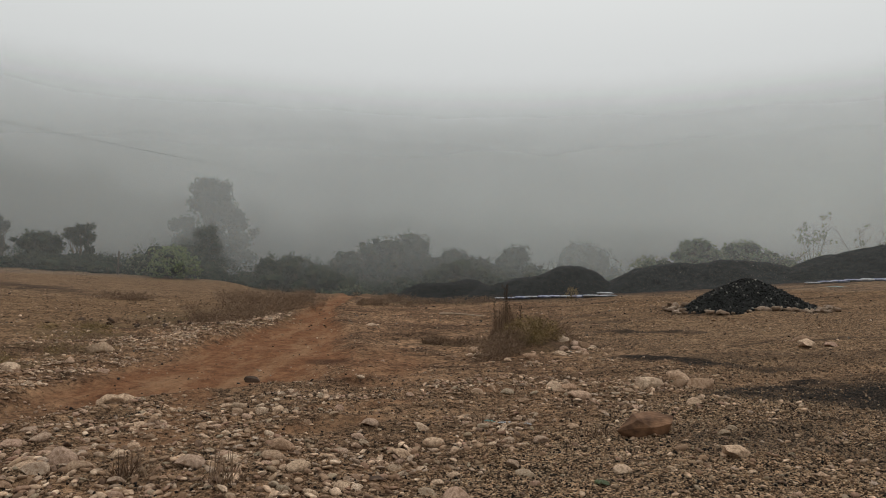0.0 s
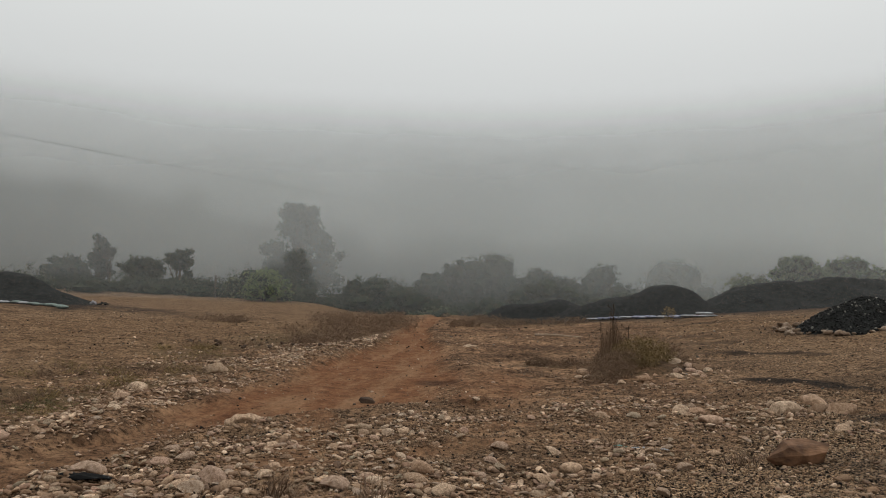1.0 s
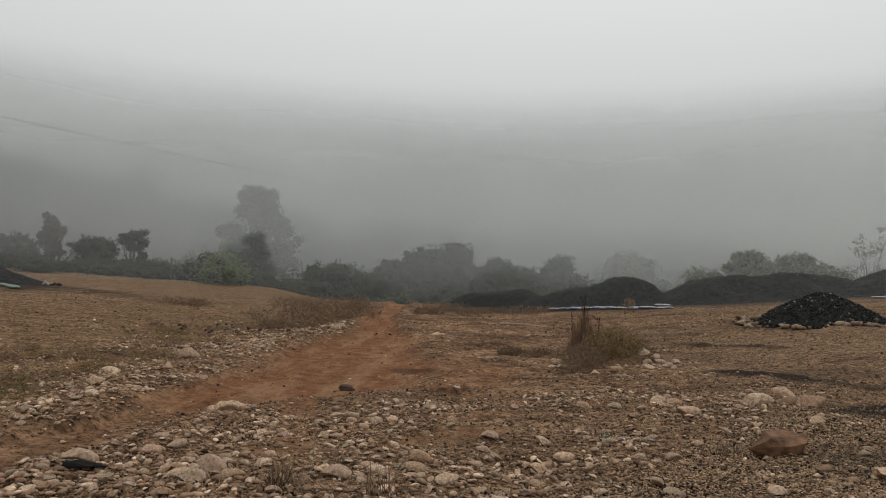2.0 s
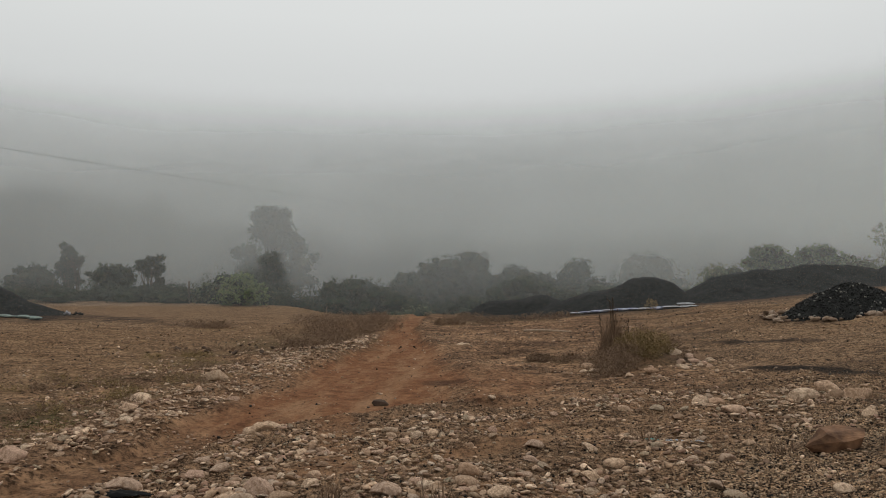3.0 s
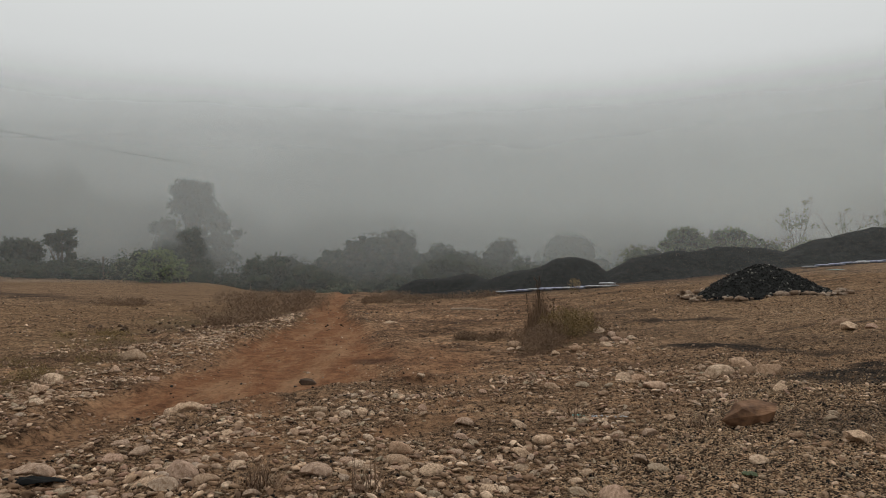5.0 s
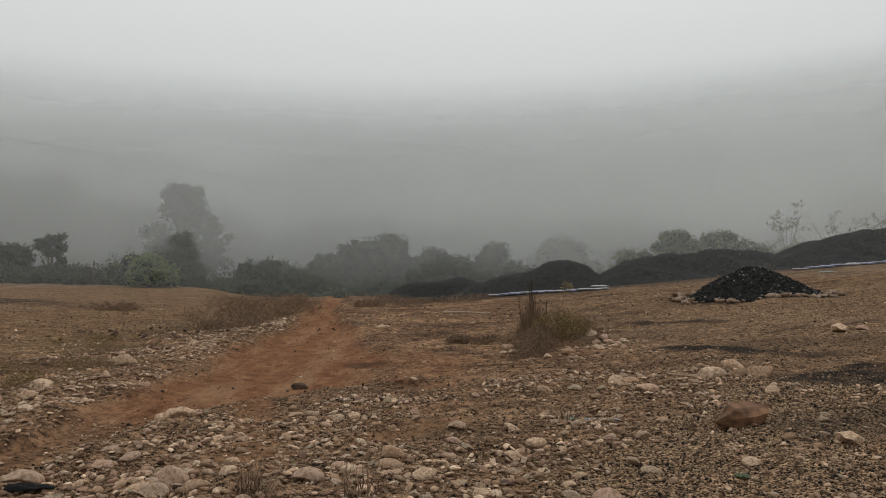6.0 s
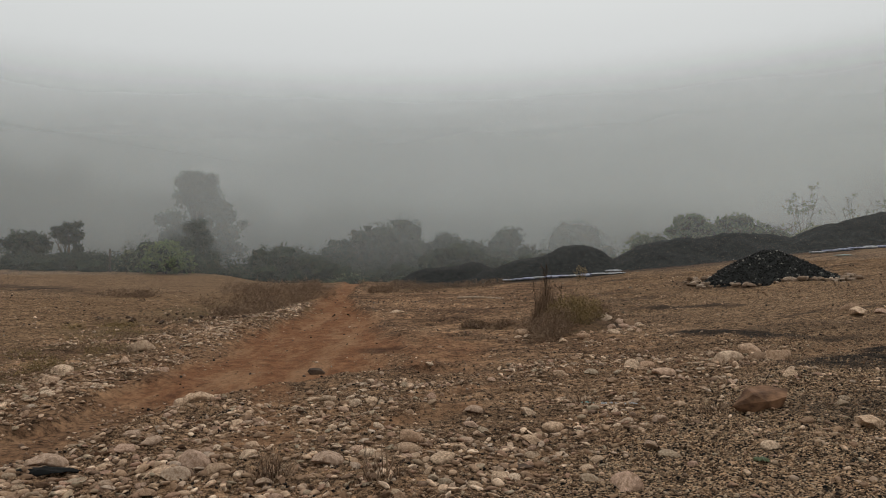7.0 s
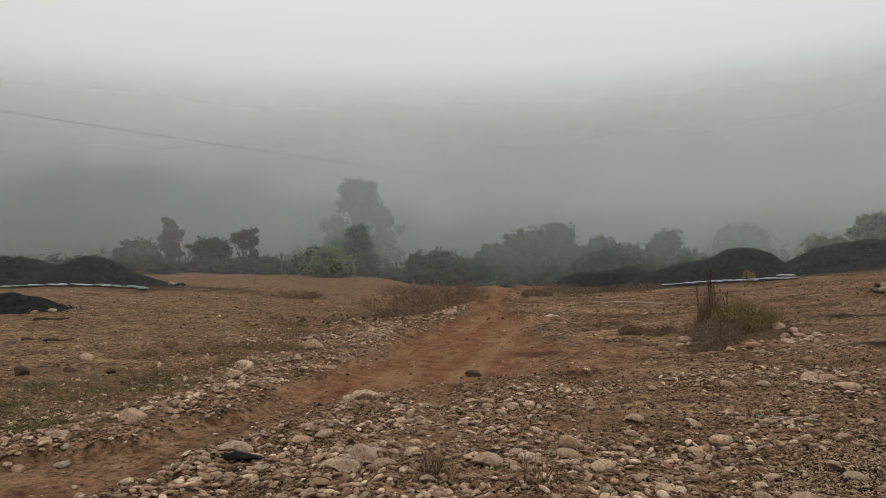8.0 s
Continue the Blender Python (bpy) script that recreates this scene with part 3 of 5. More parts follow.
def leafy(name, clumps, leaves, size, mat, rng, core=0.6, ball=None, loose=(), airy=False):
    """Leaves round solid dark cores that close the gaps, as one mesh; loose clumps have no core."""
    ball = ball or ICO2
    blocks = [foliage(list(loose) if airy and loose else list(clumps) + list(loose), leaves, size, rng, 0.45, airy)]
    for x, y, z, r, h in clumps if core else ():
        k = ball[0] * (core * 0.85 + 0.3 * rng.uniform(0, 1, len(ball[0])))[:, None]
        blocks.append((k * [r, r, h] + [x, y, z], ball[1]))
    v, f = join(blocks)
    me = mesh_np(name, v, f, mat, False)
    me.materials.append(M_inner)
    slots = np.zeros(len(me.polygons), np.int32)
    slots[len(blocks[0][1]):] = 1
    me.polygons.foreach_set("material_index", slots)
    return me


def clump_set(rng, count, width, z0, z1, power=1.0):
    """Clumps that fill a rough dome between two heights."""
    out = []
    for _ in range(count):
        t = rng.uniform(0, 1) ** power
        k = rng.uniform(0.13, 0.22) * width
        h = k * rng.uniform(0.6, 0.95)
        reach = max(0.0, width / 2 - k * 0.6) * math.sqrt(max(0.0, 1 - (0.94 * t) ** 2.2))
        a, r = rng.uniform(0, 6.283), reach * math.sqrt(rng.uniform(0, 1))
        out.append((r * math.cos(a), r * math.sin(a), z0 + (z1 - z0 - h) * t, k, h))
        if rng.uniform() < 0.5:
            side, out_r, small = rng.uniform(0, 6.283), k * rng.uniform(0.6, 1.1), k * rng.uniform(0.25, 0.45)
            out.append((out[-1][0] + out_r * math.cos(side), out[-1][1] + out_r * math.sin(side), out[-1][2] + h * rng.uniform(-0.2, 0.75), small, small * 0.8))
    return out


def plant(name, label, category, x, y, z, clumps, leaves, leaf, mat, seed, trunk=0.12, stems=1, group=""):
    """A trunk or several stems with limbs to the clumps, and a crown of leaves, thinner at its edge where the fog is thick."""
    airy = math.hypot(x + 1.4, y) > 68
    rng = np.random.default_rng(seed)
    thing = base(name, x, y, z)
    blocks = []
    roots = [np.array([rng.normal(0, 0.15 * (stems > 1)), rng.normal(0, 0.15 * (stems > 1)), -0.25]) for _ in range(stems)]
    low = min(c[2] - c[4] for c in clumps)
    for k, root in enumerate(roots):
        mine = clumps[k::stems]
        if not mine:
            continue
        mid = np.mean([c[:3] for c in mine], axis=0)
        fork = np.array([root[0] * 0.5 + mid[0] * 0.5, root[1] * 0.5 + mid[1] * 0.5, max(0.3, low * 0.75 + mid[2] * 0.25)])
        bend = (root + fork) / 2 + rng.normal(0, 0.06, 3)
        blocks.append(tube([root, bend, fork], [trunk, trunk * 0.8, trunk * 0.65], 7))
        for c in mine[:14]:
            end = np.array(c[:3])
            half = (fork + end) / 2 + rng.normal(0, 0.12, 3)
            blocks.append(tube([fork, half, end], [trunk * 0.5, trunk * 0.3, trunk * 0.1], 5))
    v, f = join(blocks)
    part("trunk", mesh_np("trunk", v, f, M_bark), thing)
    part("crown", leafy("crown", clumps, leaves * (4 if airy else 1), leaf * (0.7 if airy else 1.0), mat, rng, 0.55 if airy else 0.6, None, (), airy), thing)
    return tagged(thing, label, category, group)


def bush(label, x, y, width, top, leaves, mat, seed, leaf=0.13, group="bushes along the yard's edge"):
    """A bush whose leaves go from the ground up to the height top of the world."""
    rng = np.random.default_rng(seed)
    z = gz(x, y)
    cl = clump_set(rng, 30, width, 0.1 * (top - z), top - z, 0.75)
    if width > 5.5:
        cl = [(cx, cy * 0.45, cz, r, h) for cx, cy, cz, r, h in cl]
    return plant("bush", label, "bush", x, y, z, cl, int(leaves * 2.2), leaf * 0.68, mat, seed, 0.06, 4, group)


G = M_leaf_green
bush("bright green leafy bush at the yard's edge", -18.5, 46.3, 3.5, 3.45, 5200, G, 11, 0.135)
bush("low yellowish green bush beside the fence post", -21.2, 48.0, 3.2, 2.80, 2400, M_leaf_olive, 12)
bush("low dull green bush at the yard's edge", -24.0, 48.6, 3.2, 2.70, 2200, M_leaf_dark, 13)
bush("dense dark green bush under misty trees", -29.5, 50.5, 4.2, 4.40, 3200, M_leaf_dark, 14)
bush("dense dark bush at the yard's edge", -26.5, 50.0, 2.6, 2.80, 1500, M_leaf_dark, 15)
bush("tall dull bush half lost in fog", -37.5, 53.0, 4.5, 4.60, 2800, M_leaf_dark, 16)
bush("yellowish bush half lost in fog", -44.5, 57.5, 5.0, 5.30, 2600, M_leaf_olive, 17)
bush("yellowish bush behind the coal heap in fog", -50.5, 57.5, 5.0, 5.40, 2600, M_leaf_olive, 18)
bush("dome-shaped dark bush below the yard's edge", -13.4, 54.5, 5.2, 3.25, 3400, M_leaf_dark, 19)
bush("low bush below the yard's edge", -16.4, 55.5, 3.6, 1.70, 1500, M_leaf_olive, 20)
bush("bushy thicket fading into fog", -9.4, 60.8, 6.6, 4.04, 3200, M_leaf_dark, 21)
bush("tall bushy thicket fading into fog", -4.2, 61.2, 8.4, 5.85, 5200, M_leaf_dark, 22)
bush("thicket shoulder fading into fog", -0.5, 61.3, 6.1, 4.39, 3200, M_leaf_dark, 23)
bush("dark thicket in fog below the yard's edge", -13.6, 60.1, 6.5, 3.46, 3600, M_leaf_dark, 34)
bush("dense thicket shoulder in fog", -6.6, 61.1, 7.0, 4.95, 4200, M_leaf_dark, 35)
bush("low thicket in fog between taller ones", 2.4, 61.2, 6.1, 3.76, 3200, M_leaf_dark, 36)
bush("dull thicket half lost in fog", -26.8, 68.6, 8.2, 4.25, 3600, M_leaf_dark, 37)
bush("dull thicket half lost in fog", -33.6, 65.7, 8.7, 4.87, 3600, M_leaf_dark, 38)
bush("low green brush below the yard's edge", -7.5, 50.5, 5.5, 1.10, 2200, M_leaf_olive, 24)
bush("low dark brush below the yard's edge", -2.5, 51.0, 6.0, 1.60, 2600, M_leaf_dark, 25)
bush("low dark brush behind the coal heap", 3.0, 52.0, 5.5, 2.30, 2400, M_leaf_dark, 26)
bush("grey-green thicket behind the coal heap", 5.3, 60.9, 6.1, 4.70, 3000, M_leaf_dark, 27)
bush("wide grey-green thicket behind the coal heap", 11.0, 66.2, 10.4, 5.6, 5000, M_leaf_dark, 28)
bush("pale thicket behind the coal heap in fog", 18.7, 70.4, 8.1, 5.66, 3000, M_leaf_dark, 29)
bush("leafy green bush rising over the coal heap", 16.4, 50.0, 3.4, 4.90, 5200, M_leaf_mid, 30, 0.14)
bush("green bush with large leaves over the coal heap", 20.0, 50.5, 4.6, 4.80, 4600, M_leaf_mid, 31, 0.17)
bush("low leafy bush between taller ones", 18.0, 50.8, 4.0, 4.30, 3600, M_leaf_mid, 33, 0.16)
bush("thin green bush behind the coal heap", 22.5, 50.0, 3.0, 3.70, 900, M_leaf_olive, 32, 0.13)


def tree(label, x, y, clumps, leaves, leaf, mat, seed, trunk, group="trees in the fog"):
    z = gz(x, y)
    rng = np.random.default_rng(seed + 900)
    broken = []
    for cx, cy, cz, r, h in clumps:
        broken.append((cx, cy, cz - z, r * 0.72, h * 0.72))
        for _ in range(5):
            a, q, k = rng.uniform(0, 6.283), rng.uniform(0.45, 0.85), rng.uniform(0.28, 0.5)
            broken.append((cx + r * q * math.cos(a), cy + r * q * math.sin(a), cz - z + h * rng.uniform(-0.6, 0.65), r * k, h * k * 0.9))
    return plant("tree", label, "tree", x, y, z, broken, leaves * 5, leaf * 0.75, mat, seed, trunk, 1, group)


# clump heights are heights in the world
tree("dark leafy tree with a lopsided crown", -19.6, 55.3, [(0.2, 0, 4.6, 1.0, 0.9), (0.7, 0.3, 3.6, 1.15, 0.9), (-0.2, 0, 3.4, 1.2, 1.0), (-1.6, 0.2, 3.7, 0.9, 0.7), (-0.9, -0.3, 2.8, 1.1, 0.9), (0.6, 0, 2.2, 1.2, 1.0), (-0.4, 0.4, 1.4, 1.3, 1.0), (0.9, -0.2, 0.8, 1.0, 1.0), (-1.9, 0, 2.9, 0.7, 0.5)], 4200, 0.13, M_leaf_dark, 40, 0.16)
tree("small round-headed tree on a thin trunk", -26.6, 50.2, [(0, 0, 4.35, 0.85, 0.55), (-0.7, 0.1, 4.1, 0.6, 0.45), (0.65, 0, 4.05, 0.6, 0.45), (0.1, 0.3, 3.6, 0.8, 0.4), (0.7, 0.2, 3.0, 0.45, 0.5), (0.9, 0, 2.3, 0.4, 0.6), (-0.3, 0, 1.6, 0.7, 0.6)], 1700, 0.12, M_leaf_dark, 41, 0.09)
tree("tall slim tree with a narrow dark crown", -32.9, 50.4, [(-0.1, 0, 5.4, 0.6, 0.65), (0.1, 0, 4.7, 0.85, 0.8), (-0.15, 0, 3.9, 0.95, 0.8), (0.2, 0.1, 3.2, 0.8, 0.7), (-0.1, 0, 2.4, 0.6, 0.6), (0.1, 0, 1.5, 0.7, 0.7)], 2300, 0.12, M_leaf_dark, 42, 0.11)
tree("tall broad tree with a square crown in dense fog", -22.2, 64.4, [(a * 0.81, b, 1.5 + (c - 1.5) * 0.81, r * 0.81, h * 0.81) for a, b, c, r, h in [(-1.2, 0, 11.0, 1.7, 1.4), (1.1, 0, 11.0, 1.7, 1.35), (0, 0, 11.2, 1.7, 1.4), (-1.5, 0, 9.2, 1.7, 1.4), (1.5, 0, 9.2, 1.8, 1.4), (0, 0.6, 8.4, 2.0, 1.5), (2.8, 0, 7.4, 1.9, 1.4), (-2.6, 0, 7.0, 1.8, 1.4), (3.4, 0, 5.4, 1.8, 1.4), (-3.0, 0.3, 5.2, 1.8, 1.4), (0.4, 0, 5.5, 2.4, 1.8), (2.6, 0, 3.6, 2.4, 1.8), (-2.2, 0, 3.4, 2.4, 1.8)]], 9000, 0.14, M_leaf_dark, 43, 0.3)


def sapling(label, x, y, top, seed, leaves, spread_r=0.9):
    """A thin sapling with bare twigs and few leaves."""
    rng = np.random.default_rng(seed)
    z = gz(x, y)
    h = top - z
    thing = base("sapling", x, y, z)
    blocks, tips = [], []
    for _ in range(7):
        lean = rng.normal(0, spread_r * 0.5, 2)
        tip = np.array([lean[0], lean[1], h * rng.uniform(0.7, 1.0)])
        mid = np.array([lean[0] * 0.35, lean[1] * 0.35, h * 0.45])
        blocks.append(tube([(0, 0, -0.2), mid, tip], [0.034, 0.02, 0.008], 5))
        for _ in range(6):
            s = rng.uniform(0.35, 0.95)
            st = mid * (1 - s) + tip * s
            en = st + np.array([*rng.normal(0, 0.45, 2), rng.uniform(0.1, 0.5)])
            blocks.append(tube([st, (st + en) / 2 + rng.normal(0, 0.04, 3), en], [0.016, 0.012, 0.006], 4))
            tips.append((*en, 0.28, 0.16))
    v, f = join(blocks)
    part("stems", mesh_np("stems", v, f, M_bark), thing)
    v, f = foliage(tips, leaves, 0.11, rng)
    part("leaves", mesh_np("leaves", v, f, M_leaf_olive, False), thing)["kind"] = "stuff"
    return tagged(thing, label, "sapling", "thin saplings behind the coal heaps")


sapling("thin sparse tree with few leaves", 27.4, 55.5, 8.0, 50, 620, 2.2)
sapling("thin bare sapling behind the coal heap", 30.5, 54.0, 6.8, 51, 130, 1.3)
sapling("thin bare sapling with a few leaves", 32.3, 52.0, 6.3, 52, 150, 1.5)
sapling("bent sapling with dark leaves", 35.5, 52.5, 6.9, 53, 200, 1.7)
sapling("thin bare sapling behind the coal heap", 24.2, 51.5, 4.5, 54, 110, 1.0)
sapling("dead branches beside a slim tree", -31.6, 49.6, 5.3, 55, 14, 1.0)


# undergrowth between the bushes
def undergrowth(label, a0, a1, r0, r1, low, high, leaves, size, mat, seed):
    """A belt of scrub whose top rises and falls between two heights of the world."""
    rng = np.random.default_rng(seed)
    n = int(math.radians(a1 - a0) * r0 * 1.8)
    turn, far = np.radians(rng.uniform(a0, a1, n)), rng.uniform(r0, r1, n)
    cx, cy = EYE_X + far * np.sin(turn), EYE_Y + far * np.cos(turn)
    top = low + (high - low) * step(0.2, 0.8, fbm(cx * 0.16, cy * 0.16, seed)) + rng.normal(0, 0.25, n)
    g = large_form(cx, cy)
    clumps, loose = [], []
    far_off = r0 > 58
    for a, c, t, z in zip(cx, cy, np.maximum(top, g + 0.8), g):
        full = max(t - 0.9, z + 0.6) if far_off else t
        m = max(1, math.ceil((full - z) / 1.5))
        for j in range(m):
            h = (full - z) / m * 0.85
            clumps.append((a + rng.normal(0, 0.3), c, z + (full - z) * (j + 0.5) / m - 0.1, rng.uniform(1.0, 1.7) * (1.25 - 0.3 * j / m), h * rng.uniform(0.9, 1.15)))
        for _ in range(4 if far_off else 2):
            k = rng.uniform(0.6, 1.7) if far_off else rng.uniform(0.35, 0.85)
            loose.append((a + rng.normal(0, 0.9), c + rng.normal(0, 0.5), t - rng.uniform(-0.2, 1.3) if far_off else t - rng.uniform(0.1, 0.7), k, k * (rng.uniform(1.0, 1.7) if far_off else rng.uniform(0.7, 1.2))))
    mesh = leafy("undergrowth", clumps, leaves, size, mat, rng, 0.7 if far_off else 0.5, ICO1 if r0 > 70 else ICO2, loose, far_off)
    return tagged(new("undergrowth", mesh), label, "undergrowth", kind="stuff")


# bearings in degrees from the yard's middle, distances, then heights of the world
undergrowth("dense dull green scrub along the yard's edge", -52, -17, 51, 56, 1.5, 3.1, 56000, 0.075, M_leaf_dark, 301)
undergrowth("dense dark scrub below the yard's edge", -17, 15, 52.5, 55.5, 1.0, 3.0, 56000, 0.075, M_leaf_dark, 302)
undergrowth("mixed green scrub behind the coal heaps", 16, 44, 52, 56, 2.0, 3.9, 40000, 0.075, M_leaf_olive, 304)
undergrowth("tall dark scrub rising to the misty slope", -54, -20, 73, 76.5, 4.5, 9.5, 100000, 0.06, M_leaf_dark, 306)
undergrowth("grey-green scrub fading into fog", -22, 44, 73, 76.5, 5.0, 7.4, 120000, 0.06, M_leaf_dark, 303)
undergrowth("tall dark trees merging on the misty slope", -54, -25, 83, 87, 6.5, 12.5, 80000, 0.07, M_leaf_dark, 307)
undergrowth("tree tops dissolving into fog on the slope", -54, -27, 93, 97, 8.5, 15.5, 80000, 0.08, M_leaf_dark, 308)
undergrowth("tree tops dissolving into fog beyond the yard", -29, 44, 93, 97, 5.5, 10.5, 80000, 0.08, M_leaf_dark, 313)
undergrowth("pale scrub deep in fog", -25, 40, 83, 87, 4.5, 9.0, 90000, 0.07, M_leaf_dark, 305)


# far wooded slope
def hill_z(x, y):
    ridge = 11 + 8 * step(-10, -62, x) + 1.5 * np.exp(-(((x - 12) / 14) ** 2))
    return ridge * step(104, 134, y) + (fbm(x * 0.07, y * 0.07, 81) - 0.4) * 4 - 4


def hill():
    xs, ys = np.linspace(-170, 120, 110), np.linspace(103, 220, 60)
    x, y = np.meshgrid(xs, ys)
    v = np.stack([x, y, hill_z(x, y)], -1).reshape(-1, 3)
    i = np.arange(len(v)).reshape(len(ys), len(xs))
    f = np.stack([i[:-1, :-1], i[:-1, 1:], i[1:, 1:], i[1:, :-1]], -1).reshape(-1, 4)
    ob = new("backdrop_hill", mesh_np("backdrop_hill", v, f, plain_material("wooded_slope", (0.015, 0.022, 0.012), (0.05, 0.06, 0.03), 0.6, 0.95, 0.1, 1.0, 0.5)))
    return tagged(ob, "wooded hillside almost lost in fog", "hill", kind="structure")


hill()


def canopy(label, x0, x1, y0, y1, count, leaves, seed):
    """Tree tops that cover the slope, too many and too faint to tell apart."""
    rng = np.random.default_rng(seed)
    cx, cy = rng.uniform(x0, x1, count), rng.uniform(y0, y1, count)
    z = hill_z(cx, cy)
    clumps = [(a, c, h + rng.uniform(0.5, 3.0), rng.uniform(1.2, 2.6), rng.uniform(0.9, 1.9)) for a, c, h in zip(cx, cy, z)]
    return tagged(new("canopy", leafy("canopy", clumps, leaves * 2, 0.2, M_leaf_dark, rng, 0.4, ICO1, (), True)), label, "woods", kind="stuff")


canopy("grey-green tree tops covering a foggy slope", -120, -9, 108, 126, 360, 22000, 311)
canopy("faint tree tops on the slope beyond the heaps", -9, 45, 108, 126, 140, 10000, 312)

# ---- coal heaps ----
def mound(name, label, bumps, seed, lumps=0, lump_size=(0.015, 0.05), cell=0.13, rough=0.16, peaked=False):
    """A heap of coal as a field of overlapping bumps (x, y, height, rx, ry), with loose lumps on it."""
    b = np.array(bumps)
    x0, x1 = (b[:, 0] - b[:, 3]).min() - 0.3, (b[:, 0] + b[:, 3]).max() + 0.3
    y0, y1 = (b[:, 1] - b[:, 4]).min() - 0.3, (b[:, 1] + b[:, 4]).max() + 0.3

    def up(x, y):
        z, low = np.zeros(np.shape(x)), np.full(np.shape(x), -0.4)
        for cx, cy, h, rx, ry in bumps:
            q = np.sqrt(((x - cx) / rx) ** 2 + ((y - cy) / ry) ** 2) + (fbm(x * 0.8, y * 0.8, seed) - 0.5) * 0.28
            c = np.minimum(q, 1.25)
            one = h * (1.06 - np.sqrt(q * q + 0.02)) if peaked else h * (0.48 + 0.5 * np.cos(np.pi * np.minimum(c, 1.0)) - 0.4 * np.maximum(c - 1, 0))
            z = z + np.maximum(one, 0) ** 3
            low = np.maximum(low, one)
        z = np.where(low > 0, np.cbrt(z), low)
        return z + (fbm(x * 2.2, y * 2.2, seed + 5) - 0.5) * rough * step(-0.1, 0.3, z)

    x, y = np.meshgrid(np.arange(x0, x1, cell), np.arange(y0, y1, cell))
    z = up(x, y)
    ox, oy = b[:, 0].mean(), b[:, 1].mean()
    oz = gz(ox, oy)
    v = np.stack([x - ox, y - oy, large_form(x, y) + np.maximum(z, -0.25) - oz], -1).reshape(-1, 3)
    i = np.arange(z.size).reshape(z.shape)
    f = np.stack([i[:-1, :-1], i[:-1, 1:], i[1:, 1:], i[1:, :-1]], -1).reshape(-1, 4)
    f = f[(z.ravel()[f] > -0.2).any(1)]
    used, inv = np.unique(f, return_inverse=True)
    thing = base(name, ox, oy, oz)
    part("coal_body", mesh_np("coal_body", v[used], inv.reshape(-1, 4), M_coal), thing)
    if lumps:
        rng = np.random.default_rng(seed)
        p = np.stack([rng.uniform(x0, x1, lumps * 4), rng.uniform(y0, y1, lumps * 4)], -1)
        p = p[up(p[:, 0], p[:, 1]) > -0.05][:lumps]
        size = lump_size[0] + (lump_size[1] - lump_size[0]) * rng.uniform(0, 1, len(p)) ** 2.5
        shapes = [lumpy(ICO1, 700 + k, 0.5, 0.75, 1.0) for k in range(6)]
        v, f = scatter(shapes, ICO1[1], p, size, 0.25, rng, 0.8, lambda a, c: large_form(a, c) + np.maximum(up(a, c), 0))
        part("coal_rubble", mesh_np("coal_lumps", v - [ox, oy, oz], f, M_lump, False), thing, "loose black coal lumps, a few coloured pale as glints")["kind"] = "stuff"
    return tagged(thing, label, "coal heap", "coal heaps")


mound("coal_heap", "cone-shaped heap of black lump coal ringed by stones", [(7.85, 20.4, 0.9, 1.72, 1.72)], 101, 5200, (0.01, 0.042), 0.06, 0.12, True)
mound("coal_heap", "long low heap of black coal fading into fog", [(-1.4, 37.0, 0.7, 2.6, 2.2), (0.5, 36.6, 0.9, 2.6, 2.2)], 102, 0)
mound("coal_heap", "rounded heap of black coal behind white sacks", [(5.1, 34.2, 1.35, 2.9, 2.6), (3.4, 34.5, 0.9, 3.2, 2.4), (1.7, 34.9, 0.55, 2.4, 2.0)], 103, 120)
mound("coal_heap", "long heap of black coal overgrown at the back", [(8.4, 34.0, 1.0, 3.0, 2.6), (9.9, 34.2, 1.05, 3.4, 2.8), (11.4, 34.1, 1.05, 3.4, 2.8), (12.9, 34.0, 1.0, 3.4, 2.8), (14.4, 34.4, 0.85, 3.2, 2.4)], 104, 160)
mound("coal_heap", "tall long heap of black coal beside bluish white sacks", [(17.0, 33.6, 1.15, 3.6, 3.2), (18.8, 33.5, 1.3, 4.0, 3.2), (20.8, 33.3, 1.3, 4.2, 3.3), (22.9, 33.0, 1.35, 4.4, 3.3), (25.3, 32.5, 1.35, 4.6, 3.3)], 105, 160)
mound("coal_heap", "rounded heap of black coal edged with sacks", [(-23.6, 30.3, 1.1, 3.4, 2.6), (-25.2, 30.4, 1.15, 3.6, 2.6)], 106, 120)
mound("coal_heap", "large heap of black coal edged with sacks", [(-29.6, 32.0, 1.3, 4.4, 3.0), (-31.5, 31.8, 1.3, 4.6, 3.0), (-34.0, 31.8, 1.3, 4.6, 3.0)], 107, 80)
mound("coal_heap", "small low heap of coal with pale stones", [(-19.9, 20.6, 0.55, 2.0, 1.5), (-21.8, 20.4, 0.5, 2.0, 1.4)], 108, 200)


# ---- stones ----
COBBLE_SHAPES = [lumpy(ICO3, 200 + k, 0.9, 0.56, 0.5 + 0.3 * (k % 3)) for k in range(10)]
COBBLE_MESHES = [mesh_np("cobble", v, ICO3[1], M_cobble) for v in COBBLE_SHAPES]
rng_st = np.random.default_rng(5)


RING_MESHES = [mesh_np("cobble", lumpy(ICO2, 520 + k, 0.9, 0.6, 0.6), ICO2[1], M_greystone) for k in range(8)]


def cobble(x, y, r, label="rounded beige river cobble half sunk in dirt", group="river cobbles", sink=0.13, z=None, name="cobble", meshes=COBBLE_MESHES):
    ob = new(name, meshes[int(rng_st.integers(0, len(meshes)))])
    z = gz(x, y) if z is None else z
    ob.matrix_basis = pose(x, y, z + r * sink, rng_st.normal(0, 9), rng_st.normal(0, 9), rng_st.normal(0, 35)) @ Matrix.Scale(r, 4)
    return tagged(ob, label, "stone", group)


